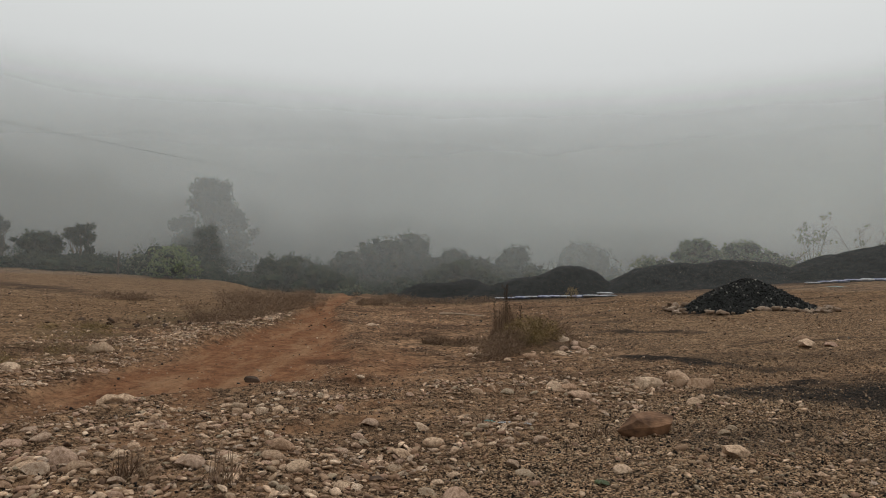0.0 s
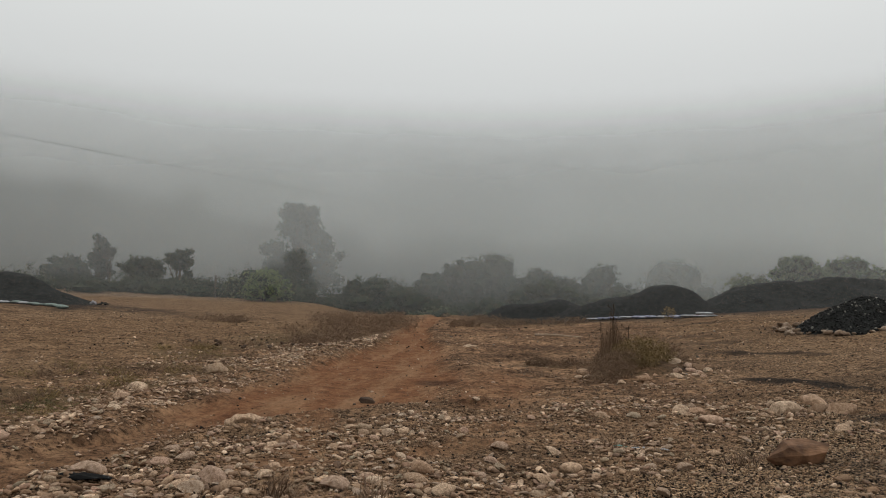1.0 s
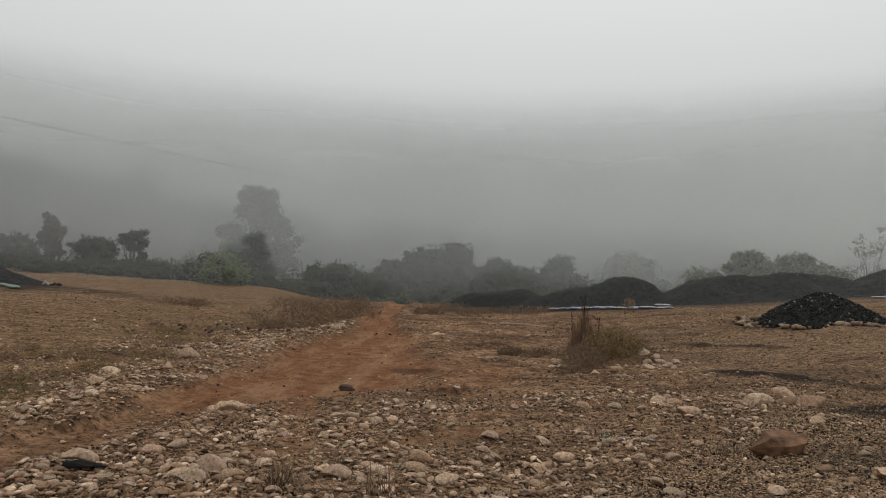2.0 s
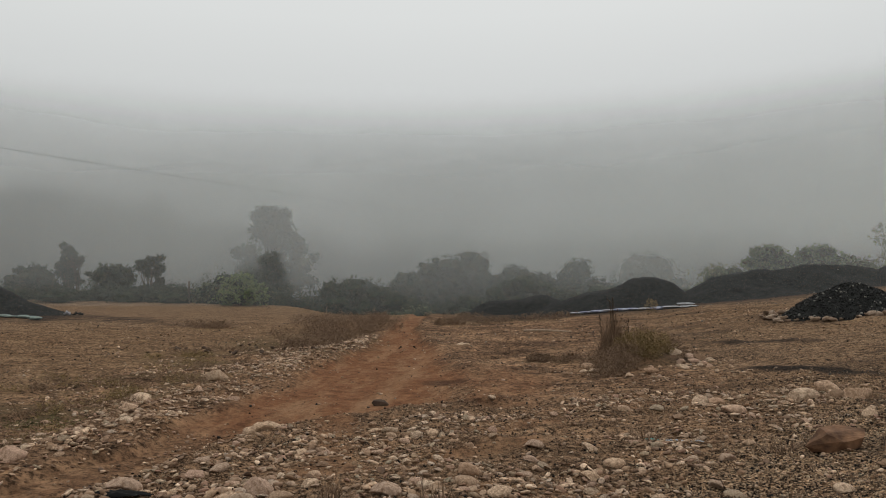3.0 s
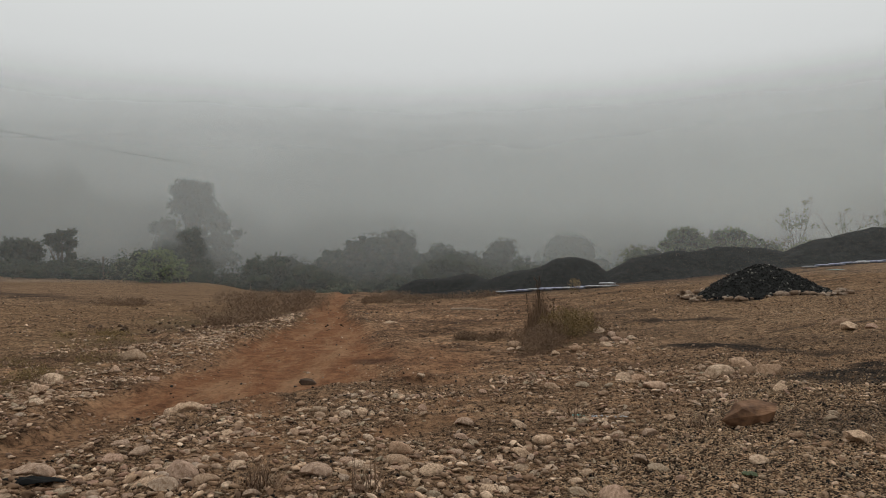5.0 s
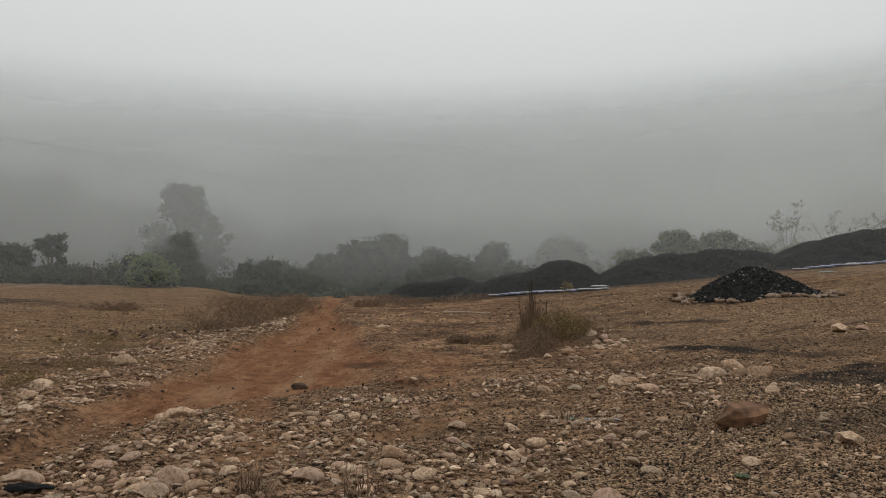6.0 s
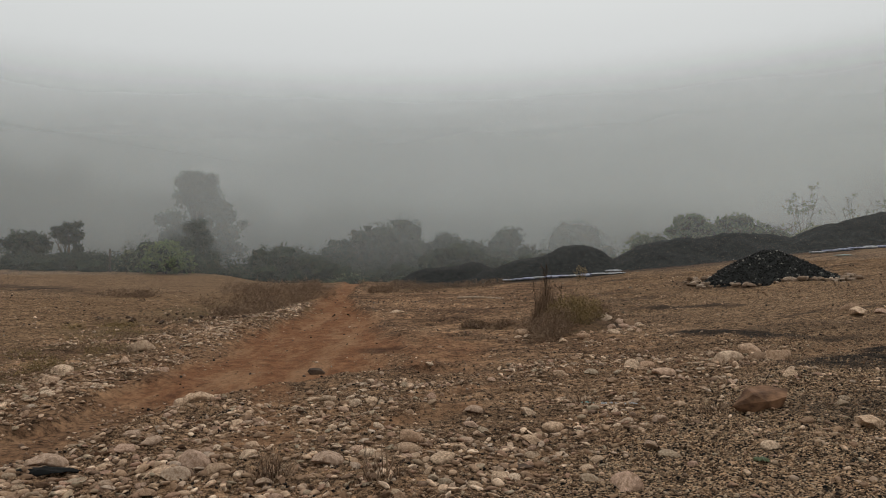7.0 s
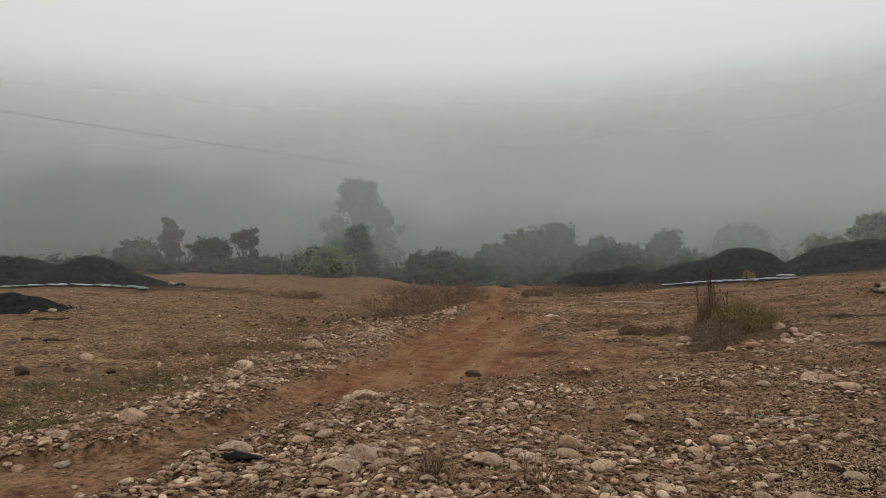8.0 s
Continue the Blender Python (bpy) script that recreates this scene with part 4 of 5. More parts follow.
STONES_A = [(-4.49, 5.95, 0.15), (-4.13, 6.06, 0.06), (-4.08, 6.33, 0.08), (-3.94, 6.5, 0.1), (-3.7, 6.17, 0.06), (-3.76, 6.04, 0.03), (-3.37, 5.76, 0.15), (-3.15, 5.59, 0.12), (-3.54, 5.57, 0.09), (-4.11, 5.56, 0.08), (-3.38, 5.5, 0.11), (-4.23, 8.84, 0.16), (-4.37, 8.58, 0.15), (-4.17, 8.22, 0.15), (-5.27, 10.33, 0.09), (-5.95, 10.7, 0.11), (-6.61, 13.03, 0.29), (-6.69, 10.51, 0.17), (-6.27, 9.37, 0.11), (-5.86, 8.53, 0.09), (-4.24, 6.84, 0.07), (-4.21, 7.58, 0.05), (-3.31, 6.37, 0.06), (-3.29, 6.18, 0.06), (-3.12, 6.8, 0.06), (-3.48, 6.23, 0.05), (-2.99, 5.92, 0.08), (-3.55, 6.68, 0.05)]
STONES_B = [(-2.39, 5.83, 0.13), (-2.1, 5.93, 0.08), (-2.02, 5.77, 0.06), (-2.2, 6.06, 0.07), (-1.8, 6.32, 0.12), (-1.8, 6.03, 0.11), (-1.55, 5.76, 0.1), (-1.21, 7.59, 0.1), (-1.27, 7.12, 0.07), (-0.81, 6.46, 0.09), (-0.68, 7.5, 0.1), (-1.24, 6.69, 0.06), (-2.41, 8.0, 0.08), (-2.25, 8.04, 0.09), (-2.72, 8.21, 0.09), (-2.92, 8.45, 0.09), (-0.56, 5.39, 0.07), (-0.55, 6.9, 0.11), (0.3, 9.13, 0.09), (-0.06, 9.22, 0.09), (-1.16, 5.43, 0.07), (-1.07, 5.44, 0.06), (-1.35, 5.23, 0.06), (-1.63, 8.25, 0.07), (0.12, 13.53, 0.09), (-2.54, 19.6, 0.17)]
STONES_C = [(0.19, 6.0, 0.09), (0.11, 6.2, 0.08), (0.14, 6.98, 0.08), (0.43, 7.01, 0.09), (0.94, 5.93, 0.08), (1.65, 6.73, 0.06), (0.4, 6.48, 0.04), (0.84, 7.63, 0.08), (-0.36, 5.18, 0.15), (2.76, 10.26, 0.17), (2.55, 9.65, 0.16), (2.89, 9.82, 0.19), (2.14, 9.51, 0.19), (1.18, 9.13, 0.17), (0.94, 9.66, 0.14), (1.14, 9.67, 0.11), (2.01, 6.41, 0.13), (0.63, 9.18, 0.06), (0.46, 8.76, 0.08), (2.29, 8.28, 0.1)]
STONES_D = [(5.84, 13.1, 0.2), (5.66, 12.55, 0.17), (6.1, 12.7, 0.12), (-9.63, 10.83, 0.15), (-5.98, 6.72, 0.14), (-6.19, 6.02, 0.1)]
LANDMARKS = STONES_A + STONES_B + STONES_C + STONES_D
for x, y, r in LANDMARKS:
    cobble(x, y, r * 0.95, "large rounded beige river cobble half sunk in dirt" if r > 0.1 else "rounded beige river cobble half sunk in dirt")


def cobble_density(x, y):
    track, gravel, coal, dry, yard = zones(x, y)
    lumps = step(0.36, 0.6, fbm(x * 0.9, y * 0.9, 15))
    top = 9.3 + 1.3 * step(-1.6, 0.3, x)
    near = step(top + 0.5, top - 0.4, y) * step(0.7, -0.5, x - 2.1 + 0.85 * (9 - y)) * step(-5.2, -4.7, x) * (0.1 + 0.52 * lumps)
    bed = step(9.2, 8.8, y) * step(-5.0, -4.6, x) * step(-2.9, -3.3, x) * (0.4 + 0.5 * lumps)
    edge = np.abs(x - 0.15 - np.interp(y, BORDER_Y, BORDER_X) + (fbm(x * 0.8, y * 0.8, 19) - 0.5) * 0.7)
    band = step(1.0, 0.15, edge) * step(4.8, 5.6, y) * step(24, 20, y) * (0.3 + 0.5 * lumps)
    patch = np.maximum(np.maximum(0.35 * blob(x, y, -1.0, 14.4, 0.9, 0.4), 0.6 * blob(x, y, 1.3, 12.6, 1.5, 1.0)), 0.4 * blob(x, y, -2.9, 20.1, 0.9, 0.3))
    field = (0.16 + 0.5 * step(0.42, 0.62, fbm(x * 0.7, y * 0.9, 17))) * step(-5.8, -6.5, x) * (1 - yard) * step(27, 20, y)
    rest = 0.06 + 0.16 * step(0.5, 1.5, x) * gravel * step(9.5, 8.5, y) + 0.03 * step(2, 3, x)
    return np.maximum.reduce([near, bed, band, patch, field, rest]) * (1 - 0.9 * step(0.1, 0.75, track)) * (1 - 0.85 * coal)


def spots(n, x0, x1, y0, y1, density, rng):
    p = np.stack([rng.uniform(x0, x1, n), rng.uniform(y0, y1, n)], -1)
    return p[rng.uniform(0, 1, n) < density(p[:, 0], p[:, 1])]


medium = spots(1500, -7.2, 2.6, 4.8, 14.0, cobble_density, rng_st)
taken = [(x, y, r) for x, y, r in LANDMARKS]
for x, y in medium:
    r = float(rng_st.uniform(0.036, 0.068))
    if all((x - u) ** 2 + (y - v) ** 2 > (0.85 * (r + q)) ** 2 for u, v, q in taken):
        taken.append((x, y, r))
        cobble(float(x), float(y), r, "rounded tan or grey river cobble on dirt")
    if len(taken) > 270:
        break

small_shapes = [lumpy(ICO2, 300 + k, 0.9, 0.37, 0.45 + 0.35 * (k % 3)) for k in range(15)]
slab_shapes = [lumpy(ICO1, 320 + k, 0.9, 0.45, 0.6) for k in range(12)]
tiny_shapes = [lumpy(ICO1, 340 + k, 0.7, 0.45) for k in range(10)]
pts = np.concatenate([spots(9000, -7.3, -4.8, 10.0, 23.0, cobble_density, rng_st), spots(27000, -7.4, 3.4, 4.4, 12.0, cobble_density, rng_st), spots(13000, -13, 9, 12.0, 25.0, cobble_density, rng_st), spots(10000, -12, -7.4, 4.0, 14.0, cobble_density, rng_st)])
dense = cobble_density(pts[:, 0], pts[:, 1])
sizes = 0.014 + (0.02 + 0.024 * dense) * rng_st.uniform(0, 1, len(pts)) ** 1.7
sizes = sizes * (1 + 0.4 * step(12, 20, pts[:, 1]))
big = sizes > 0.026 + 0.02 * step(10, 14, pts[:, 1])
v, f = join([scatter(small_shapes, ICO2[1], pts[big], sizes[big], 0.27, rng_st, 0.3), scatter(slab_shapes, ICO1[1], pts[~big], sizes[~big], 0.22, rng_st, 0.3)])
tagged(new("small_cobbles", mesh_np("small_cobbles", v, f, M_cobbles)), "small flat tan and grey river stones strewn on dirt", "stones", kind="stuff")
pts = np.concatenate([spots(19000, -8.0, 4.0, 4.4, 12.0, cobble_density, rng_st), spots(11000, -18, 12, 7.0, 30.0, lambda x, y: np.maximum(cobble_density(x, y), 0.32 - 0.14 * zones(x, y)[0]), rng_st)])
sizes = (0.01 + 0.014 * rng_st.uniform(0, 1, len(pts))) * (1 + 0.8 * step(12, 22, pts[:, 1]))
v, f = scatter([lumpy(OCTA, 340 + k, 0.7, 0.5) for k in range(10)], OCTA[1], pts, sizes * 1.1, 0.2, rng_st, 0.4)
tagged(new("stone_chips", mesh_np("stone_chips", v, f, M_chips)), "tiny tan and brown stone chips on dirt", "stones", kind="stuff")
pts = spots(4500, -18, 12, 5.0, 32.0, lambda x, y: 0.25 + 0.6 * step(0.5, 0.65, fbm(x * 0.4, y * 1.1, 95)), rng_st)
sizes = (0.006 + 0.022 * rng_st.uniform(0, 1, len(pts)) ** 3) * (1 + 0.6 * step(12, 22, pts[:, 1]))
v, f = scatter(tiny_shapes, ICO1[1], pts, sizes, 0.2, rng_st, 0.6)
tagged(new("coal_crumbs", mesh_np("coal_crumbs", v, f, M_lump, False)), "black coal crumbs strewn over the yard", "coal", kind="stuff")


def pebble_density(x, y):
    t, g, c, d, w = zones(x, y)
    return np.clip(0.25 + 0.75 * np.maximum(g, np.minimum(cobble_density(x, y) * 1.4, 1)), 0, 1) * (1 - 0.9 * t) * (1 - 0.8 * c) * step(14, 9, y)


pts = spots(50000, -5.0, 6.0, 4.4, 12.0, pebble_density, rng_st)
sizes = 0.005 + 0.015 * rng_st.uniform(0, 1, len(pts)) ** 2.0
v, f = scatter([lumpy(OCTA, 400 + k, 0.7, 0.85, 0.3) for k in range(12)], OCTA[1], pts, sizes, 0.2, rng_st, 0.5)
tagged(new("gravel", mesh_np("gravel", v, f, M_pebble, False)), "fine black and tan gravel strewn over the dirt", "gravel", kind="stuff")


def broken_rock():
    """A wedge-shaped block: a hull of a few corners, its faces roughened."""
    low = [(-0.3, -0.02, -0.05), (-0.14, -0.13, -0.06), (0.1, -0.15, -0.06), (0.25, -0.06, -0.05), (0.22, 0.17, -0.05), (-0.15, 0.18, -0.05)]
    high = [(-0.31, -0.03, 0.05), (-0.12, -0.08, 0.22), (-0.02, -0.17, 0.12), (0.19, -0.14, 0.14), (0.28, 0.0, 0.22), (0.08, 0.12, 0.27), (-0.1, 0.08, 0.26)]
    bm = bmesh.new()
    for p in [(0.82 * a, 0.8 * b, c) for a, b, c in low] + high:
        bm.verts.new(p)
    bmesh.ops.convex_hull(bm, input=bm.verts)
    bmesh.ops.subdivide_edges(bm, edges=bm.edges, cuts=4, use_grid_fill=True)
    for q in bm.verts:
        q.co.z *= 0.68
        q.co += Vector((noise.noise(q.co * 9), noise.noise(q.co * 9 + Vector((7, 0, 0))), noise.noise(q.co * 9 + Vector((0, 7, 0))))) * 0.012
    me = bpy.data.meshes.new("rock")
    bm.to_mesh(me)
    bm.free()
    me.materials.append(M_rock)
    thing = new("rock", me)
    thing.matrix_basis = pose(1.49, 7.27, gz(1.49, 7.27) + 0.018, 4, -3, 10) @ Matrix.Diagonal((1.02, 0.85, 0.88, 1.0))
    return tagged(thing, "angular brown broken rock lying on gravel", "rock")


broken_rock()
for x, y, r in [(-9.56, 9.36, 0.115), (-9.31, 9.99, 0.1), (-8.66, 10.09, 0.07)]:
    ob = new("clod", mesh_np("clod", lumpy(ICO2, int(x * -100), 0.6, 0.7, 0.8), ICO2[1], M_darkrock, False))
    ob.matrix_basis = pose(x, y, gz(x, y) + r * 0.25, 0, 0, 40 * x) @ Matrix.Scale(r, 4)
    tagged(ob, "dark brown clod lying on dirt", "clod", "dark clods in the yard")

clod_mesh = mesh_np("clod", lumpy(ICO2, 977, 0.6, 0.7, 0.8), ICO2[1], M_darkrock, False)
for k in range(26):
    x, y, r = float(rng_st.normal(-8.6, 1.3)), float(rng_st.normal(18.6, 1.0)), float(rng_st.uniform(0.04, 0.09))
    ob = new("clod", clod_mesh)
    ob.matrix_basis = pose(x, y, gz(x, y) + r * 0.25, 0, 0, 60 * k) @ Matrix.Scale(r, 4)
    tagged(ob, "small dark clod lying on stony dirt", "clod", "dark clods by the track")
for k in range(110):
    a = 2 * math.pi * (k + rng_st.uniform(-0.3, 0.3)) / 110
    out = 1.86 + 0.3 * float(rng_st.uniform(0, 1)) * (0.4 + abs(math.cos(a)))
    x, y = 7.85 + out * math.cos(a), 20.4 + 0.97 * out * math.sin(a)
    cobble(x, y, float(rng_st.uniform(0.05, 0.11)), "greyish cobble laid round the foot of the coal cone", "ring of stones round the coal", 0.6, name="edging_stone", meshes=RING_MESHES)
for x, y, r in [(-18.2, 19.6, 0.13), (-17.9, 20.0, 0.12), (-17.5, 20.4, 0.12), (-19.2, 19.2, 0.1), (-19.6, 19.2, 0.1)]:
    cobble(x, y, r, "pale stone at the foot of a small coal heap", "pale stones by the small coal heap", 0.3)


# ---- sacks ----
def sack(x, y, turn, length, mat, label, group, z=0.0):
    """A filled woven sack lying on its side, with a gathered neck."""
    rng = np.random.default_rng(int(abs(x * 91 + y * 37)) + 3)
    n, m = 18, 14
    tall, length, turn = rng.uniform(0.55, 1.4), length * rng.uniform(0.85, 1.3), turn + rng.normal(0, 9)
    u = np.linspace(-1, 1, n)
    prof = np.clip(1 - np.abs(u) ** 3.2, 0.0, 1) ** 0.55
    prof[-2:] = [0.28, 0.34]
    prof[0] = 0.12
    a = np.linspace(0, 2 * math.pi, m, endpoint=False)
    v = []
    for i in range(n):
        for t in a:
            wob = 1 + 0.07 * math.sin(3 * t + i * 0.9) + rng.normal(0, 0.02)
            cy, cz = math.cos(t) * 0.24 * prof[i] * wob, math.sin(t) * 0.056 * prof[i] * wob * tall
            v.append((u[i] * length / 2, cy, max(cz, -0.06) + 0.06))
    i = np.arange(n * m).reshape(n, m)
    f = np.stack([i[:-1], np.roll(i, -1, 1)[:-1], np.roll(i, -1, 1)[1:], i[1:]], -1).reshape(-1, 4)
    caps = [np.array([i[0][::-1]]), np.array([i[-1]])]
    ob = new("sack", mesh_np("sack", np.array(v), [f] + caps, mat))
    ob.matrix_basis = pose(x, y, gz(x, y) + z, 0, 0, turn)
    return tagged(ob, label, "sack", group)


sack_rng = np.random.default_rng(83)
for k in range(10):
    t = k / 9
    x, y = 1.9 + 4.0 * t, 32.5 - 2.1 * t + float(sack_rng.normal(0, 0.06))
    sack(x, y, float(sack_rng.normal(-20, 16)), 0.62, M_sack_shaded if k % 3 else M_sack_white, "filled white woven sack, some with bluish shade coloured in, before a coal heap", "row of sacks at the coal heap")
for x, y, z in [(5.6, 30.6, 0.0), (6.2, 30.4, 0.0), (6.1, 30.5, 0.1)]:
    sack(x, y, 12 * math.sin(x * 5), 0.7, M_sack_white, "filled white woven sack piled before a coal heap", "row of sacks at the coal heap", z)
for k in range(15):
    x, y = 14.7 + 0.52 * k, 30.3 - 0.08 * k + float(sack_rng.normal(0, 0.05))
    sack(x, y, float(sack_rng.normal(-6, 12)), 0.7, M_sack_shaded if k % 4 else M_sack_white, "filled white woven sack, most with bluish shade coloured in, edging a coal heap", "row of sacks at the tall heap")
for k in range(20):
    x, y = -19.9 - 0.4 * k, 27.9 + float(sack_rng.normal(0, 0.1))
    sack(x, y, float(sack_rng.normal(0, 28)), 0.44, M_sack_green if k % 3 == 0 or k < 5 else M_sack_white, "small filled green or white woven sack edging a coal heap", "row of sacks at the far heap")


# ---- dry growth ----
def blades(points, height, width, rng, lean=1.35):
    """Grass blades as thin bent strips standing at points (x, y, z)."""
    p = np.asarray(points, float)
    n = len(p)
    h = np.asarray(height) * rng.uniform(0.35, 1.15, n)
    a = rng.uniform(0, 6.283, n)
    d = np.stack([np.cos(a), np.sin(a), 0 * a], -1)
    side = np.stack([-np.sin(a), np.cos(a), 0 * a], -1) * (width * rng.uniform(0.6, 1.3, n))[:, None]
    le = np.abs(rng.normal(0, lean, n))[:, None] * h[:, None]
    up = np.array([0, 0, 1.0])
    mid = p + up * (h * 0.55)[:, None] + d * le * 0.35
    tip = p + up * h[:, None] + d * le
    v = np.stack([p - side, p + side, mid + side * 0.7, mid - side * 0.7, tip], 1).reshape(-1, 3)
    i = np.arange(n)[:, None] * 5
    return v, [np.concatenate([i + [0, 1, 2, 3]]), np.concatenate([i + [3, 2, 4]])]


def tuft(name, label, x, y, rx, ry, count, height, width, mat, seed, group="", category="dry grass", lean=1.35):
    rng = np.random.default_rng(seed)
    thing = base(name, x, y, gz(x, y))
    r, a = rng.uniform(0, 1, count) ** 0.65, rng.uniform(0, 6.283, count)
    px, py = x + rx * r * np.cos(a), y + ry * r * np.sin(a)
    pz = ground_z(px, py)
    keep = rng.uniform(0, 1, count) < 0.35 + 0.9 * fbm(px * 2.5, py * 2.5, seed)
    p = np.stack([px - x, py - y, pz - gz(x, y) - 0.02], -1)[keep]
    v, f = blades(p, height * (1.1 - 0.85 * r[keep] ** 1.5) * (0.5 + vnoise(px * 3, py * 3, seed)[keep]), width, rng, lean)
    part("grass_tuft", mesh_np("grass_tuft", v, f, mat, False), thing)["kind"] = "stuff"
    return tagged(thing, label, category, group)


def dry_bush(label, x, y, lumps, count, size, mat, seed, group="", name="dry_bush", category="weeds"):
    """A low withered bush: short twigs and curled leaves in lumps (dx, dy, height, radius, half height)."""
    rng = np.random.default_rng(seed)
    z = gz(x, y)
    thing = base(name, x, y, z)
    inside = [(dx, dy, gz(x + dx, y + dy) - z + h, r, hh) for dx, dy, h, r, hh in lumps]
    blocks = [foliage(inside, int(count * 0.55), size, rng, 0.14)]
    for dx, dy, h, r, hh in inside:
        for _ in range(5):
            end = np.array([dx, dy, h]) + rng.normal(0, 0.6, 3) * [r, r, hh]
            root = np.array([dx + rng.normal(0, 0.1) * r, dy, h - hh - 0.03])
            v, f = tube([root, (root + end) / 2 + rng.normal(0, 0.02, 3), end], [0.007, 0.005, 0.003], 4)
            blocks.append((v, np.concatenate([f[:, [0, 1, 2]], f[:, [0, 2, 3]]])))
    v, f = join(blocks)
    part("twig_mat", mesh_np("twig_mat", v, f, mat, False), thing)["kind"] = "stuff"
    return tagged(thing, label, category, group)


def stalk(x, y, h, lean, r, seed):
    """One tall dry weed stalk with side twigs and a seed head."""
    rng = np.random.default_rng(seed)
    top = np.array([lean, 0.03, h])
    mid = top / 2 + [rng.normal(0, 0.02), 0, 0]
    blocks = [tube([(0, 0, -0.05), mid, top], [r, r * 0.8, r * 0.5], 5)]
    for _ in range(9):
        q = rng.uniform(0.35, 0.97)
        b0 = top * q
        b1 = b0 + [rng.normal(0, 0.06), rng.normal(0, 0.06), rng.uniform(0.05, 0.16)]
        blocks.append(tube([b0, (b0 + b1) / 2 + [0.01, 0, 0], b1], [r * 0.45, r * 0.4, r * 0.25], 4))
        blocks.append(tube([b1 - [0, 0, 0.02], b1, b1 + [0, 0, 0.03]], [r * 0.3, r * 0.9, r * 0.2], 4))
    blocks.append(tube([top, top + [0.004, 0, 0.04], top + [0.006, 0, 0.08]], [r * 0.6, r * 1.6, r * 0.4], 5))
    v, f = join(blocks)
    ob = new("weed_stalk", mesh_np("weed_stalk", v, f, M_stalk))
    ob.matrix_basis = pose(x, y, gz(x, y))
    return tagged(ob, "tall dark dry weed stalk with seed heads", "weeds", "dry stalks on the mound")


for k, (x, y, h, lean, r) in enumerate([(0.70, 14.85, 1.0, 0.02, 0.012), (0.76, 14.9, 0.72, -0.03, 0.009), (0.98, 14.9, 0.5, 0.04, 0.009), (0.6, 14.8, 0.85, 0.07, 0.006), (0.52, 14.95, 0.7, -0.05, 0.006), (0.8, 15.1, 0.9, -0.1, 0.005)]):
    stalk(x, y, h, lean, r, 400 + k)
tuft("weed_clump", "upright clump of thin reddish brown dry grass", 0.66, 14.75, 0.32, 0.38, 2600, 0.8, 0.0028, M_straw, 21, category="weeds", lean=0.28)
dry_bush("rounded yellowish withered bush on the mound", 1.1, 14.3, [(0, 0, 0.2, 0.36, 0.26), (0.3, 0.1, 0.17, 0.3, 0.22), (-0.25, 0, 0.18, 0.28, 0.22), (0.5, 0.2, 0.1, 0.24, 0.14), (0.1, -0.3, 0.1, 0.3, 0.16)], 17000, 0.026, M_weed, 22)
dry_bush("brown matted dry weeds at the mound's foot", 0.5, 13.5, [(0, 0, 0.14, 0.36, 0.2), (-0.12, -0.55, 0.1, 0.34, 0.15), (0.25, 0.4, 0.18, 0.34, 0.22), (-0.3, 0.3, 0.12, 0.3, 0.17), (-0.3, -0.9, 0.06, 0.26, 0.1), (0.15, -0.3, 0.12, 0.3, 0.16)], 24000, 0.024, M_straw, 25)
dry_bush("brown dry weeds behind the stumps on the mound", 1.8, 15.1, [(0, 0, 0.16, 0.3, 0.2), (-0.4, 0.3, 0.22, 0.2, 0.28), (0.3, -0.2, 0.08, 0.22, 0.1)], 11000, 0.024, M_straw, 26)
dry_bush("small withered weed before the sacks", 4.6, 29.9, [(0, 0, 0.25, 0.28, 0.3)], 1400, 0.04, M_weed, 27)
brush_rng = np.random.default_rng(58)
for k, (x, y, rx, ry, h) in enumerate([(-6.6, 19.0, 0.7, 0.9, 0.3), (-6.3, 21.2, 0.8, 1.3, 0.4), (-7.2, 23.5, 1.3, 1.5, 0.45), (-5.9, 24.8, 0.7, 1.4, 0.5), (-8.0, 27.0, 1.4, 1.6, 0.45), (-6.6, 28.5, 1.0, 1.8, 0.5), (-9.0, 30.5, 1.4, 1.6, 0.4), (-12.6, 27.3, 1.0, 0.7, 0.3)]):
    lumps = [(brush_rng.normal(0, rx * 0.5), brush_rng.normal(0, ry * 0.5), h * 0.35, brush_rng.uniform(0.3, 0.5), h * brush_rng.uniform(0.4, 0.7)) for _ in range(14)]
    dry_bush("brown dry scrub growing beside the dirt track", x, y, lumps, 6000, 0.045, M_straw, 30 + k, "dry scrub beside the track", category="dry grass")
for k, (x, y, rx, ry, h) in enumerate([(-2.0, 29.5, 1.5, 1.5, 0.25), (0.2, 31.0, 1.5, 1.4, 0.25), (-3.0, 33.0, 1.4, 1.4, 0.35), (-7.8, 33.5, 2.0, 1.6, 0.4), (-0.5, 15.2, 0.6, 0.35, 0.16), (-3.6, 29.0, 0.5, 1.5, 0.3)]):
    lumps = [(brush_rng.normal(0, rx * 0.5), brush_rng.normal(0, ry * 0.5), h * 0.3, brush_rng.uniform(0.22, 0.42) * min(1, rx), h * brush_rng.uniform(0.4, 0.7)) for _ in range(12)]
    dry_bush("low brown dry scrub on the bare yard", x, y, lumps, 6000, 0.04, M_straw, 40 + k, "dry scrub on the yard", category="dry grass")
tuft_rng = np.random.default_rng(77)
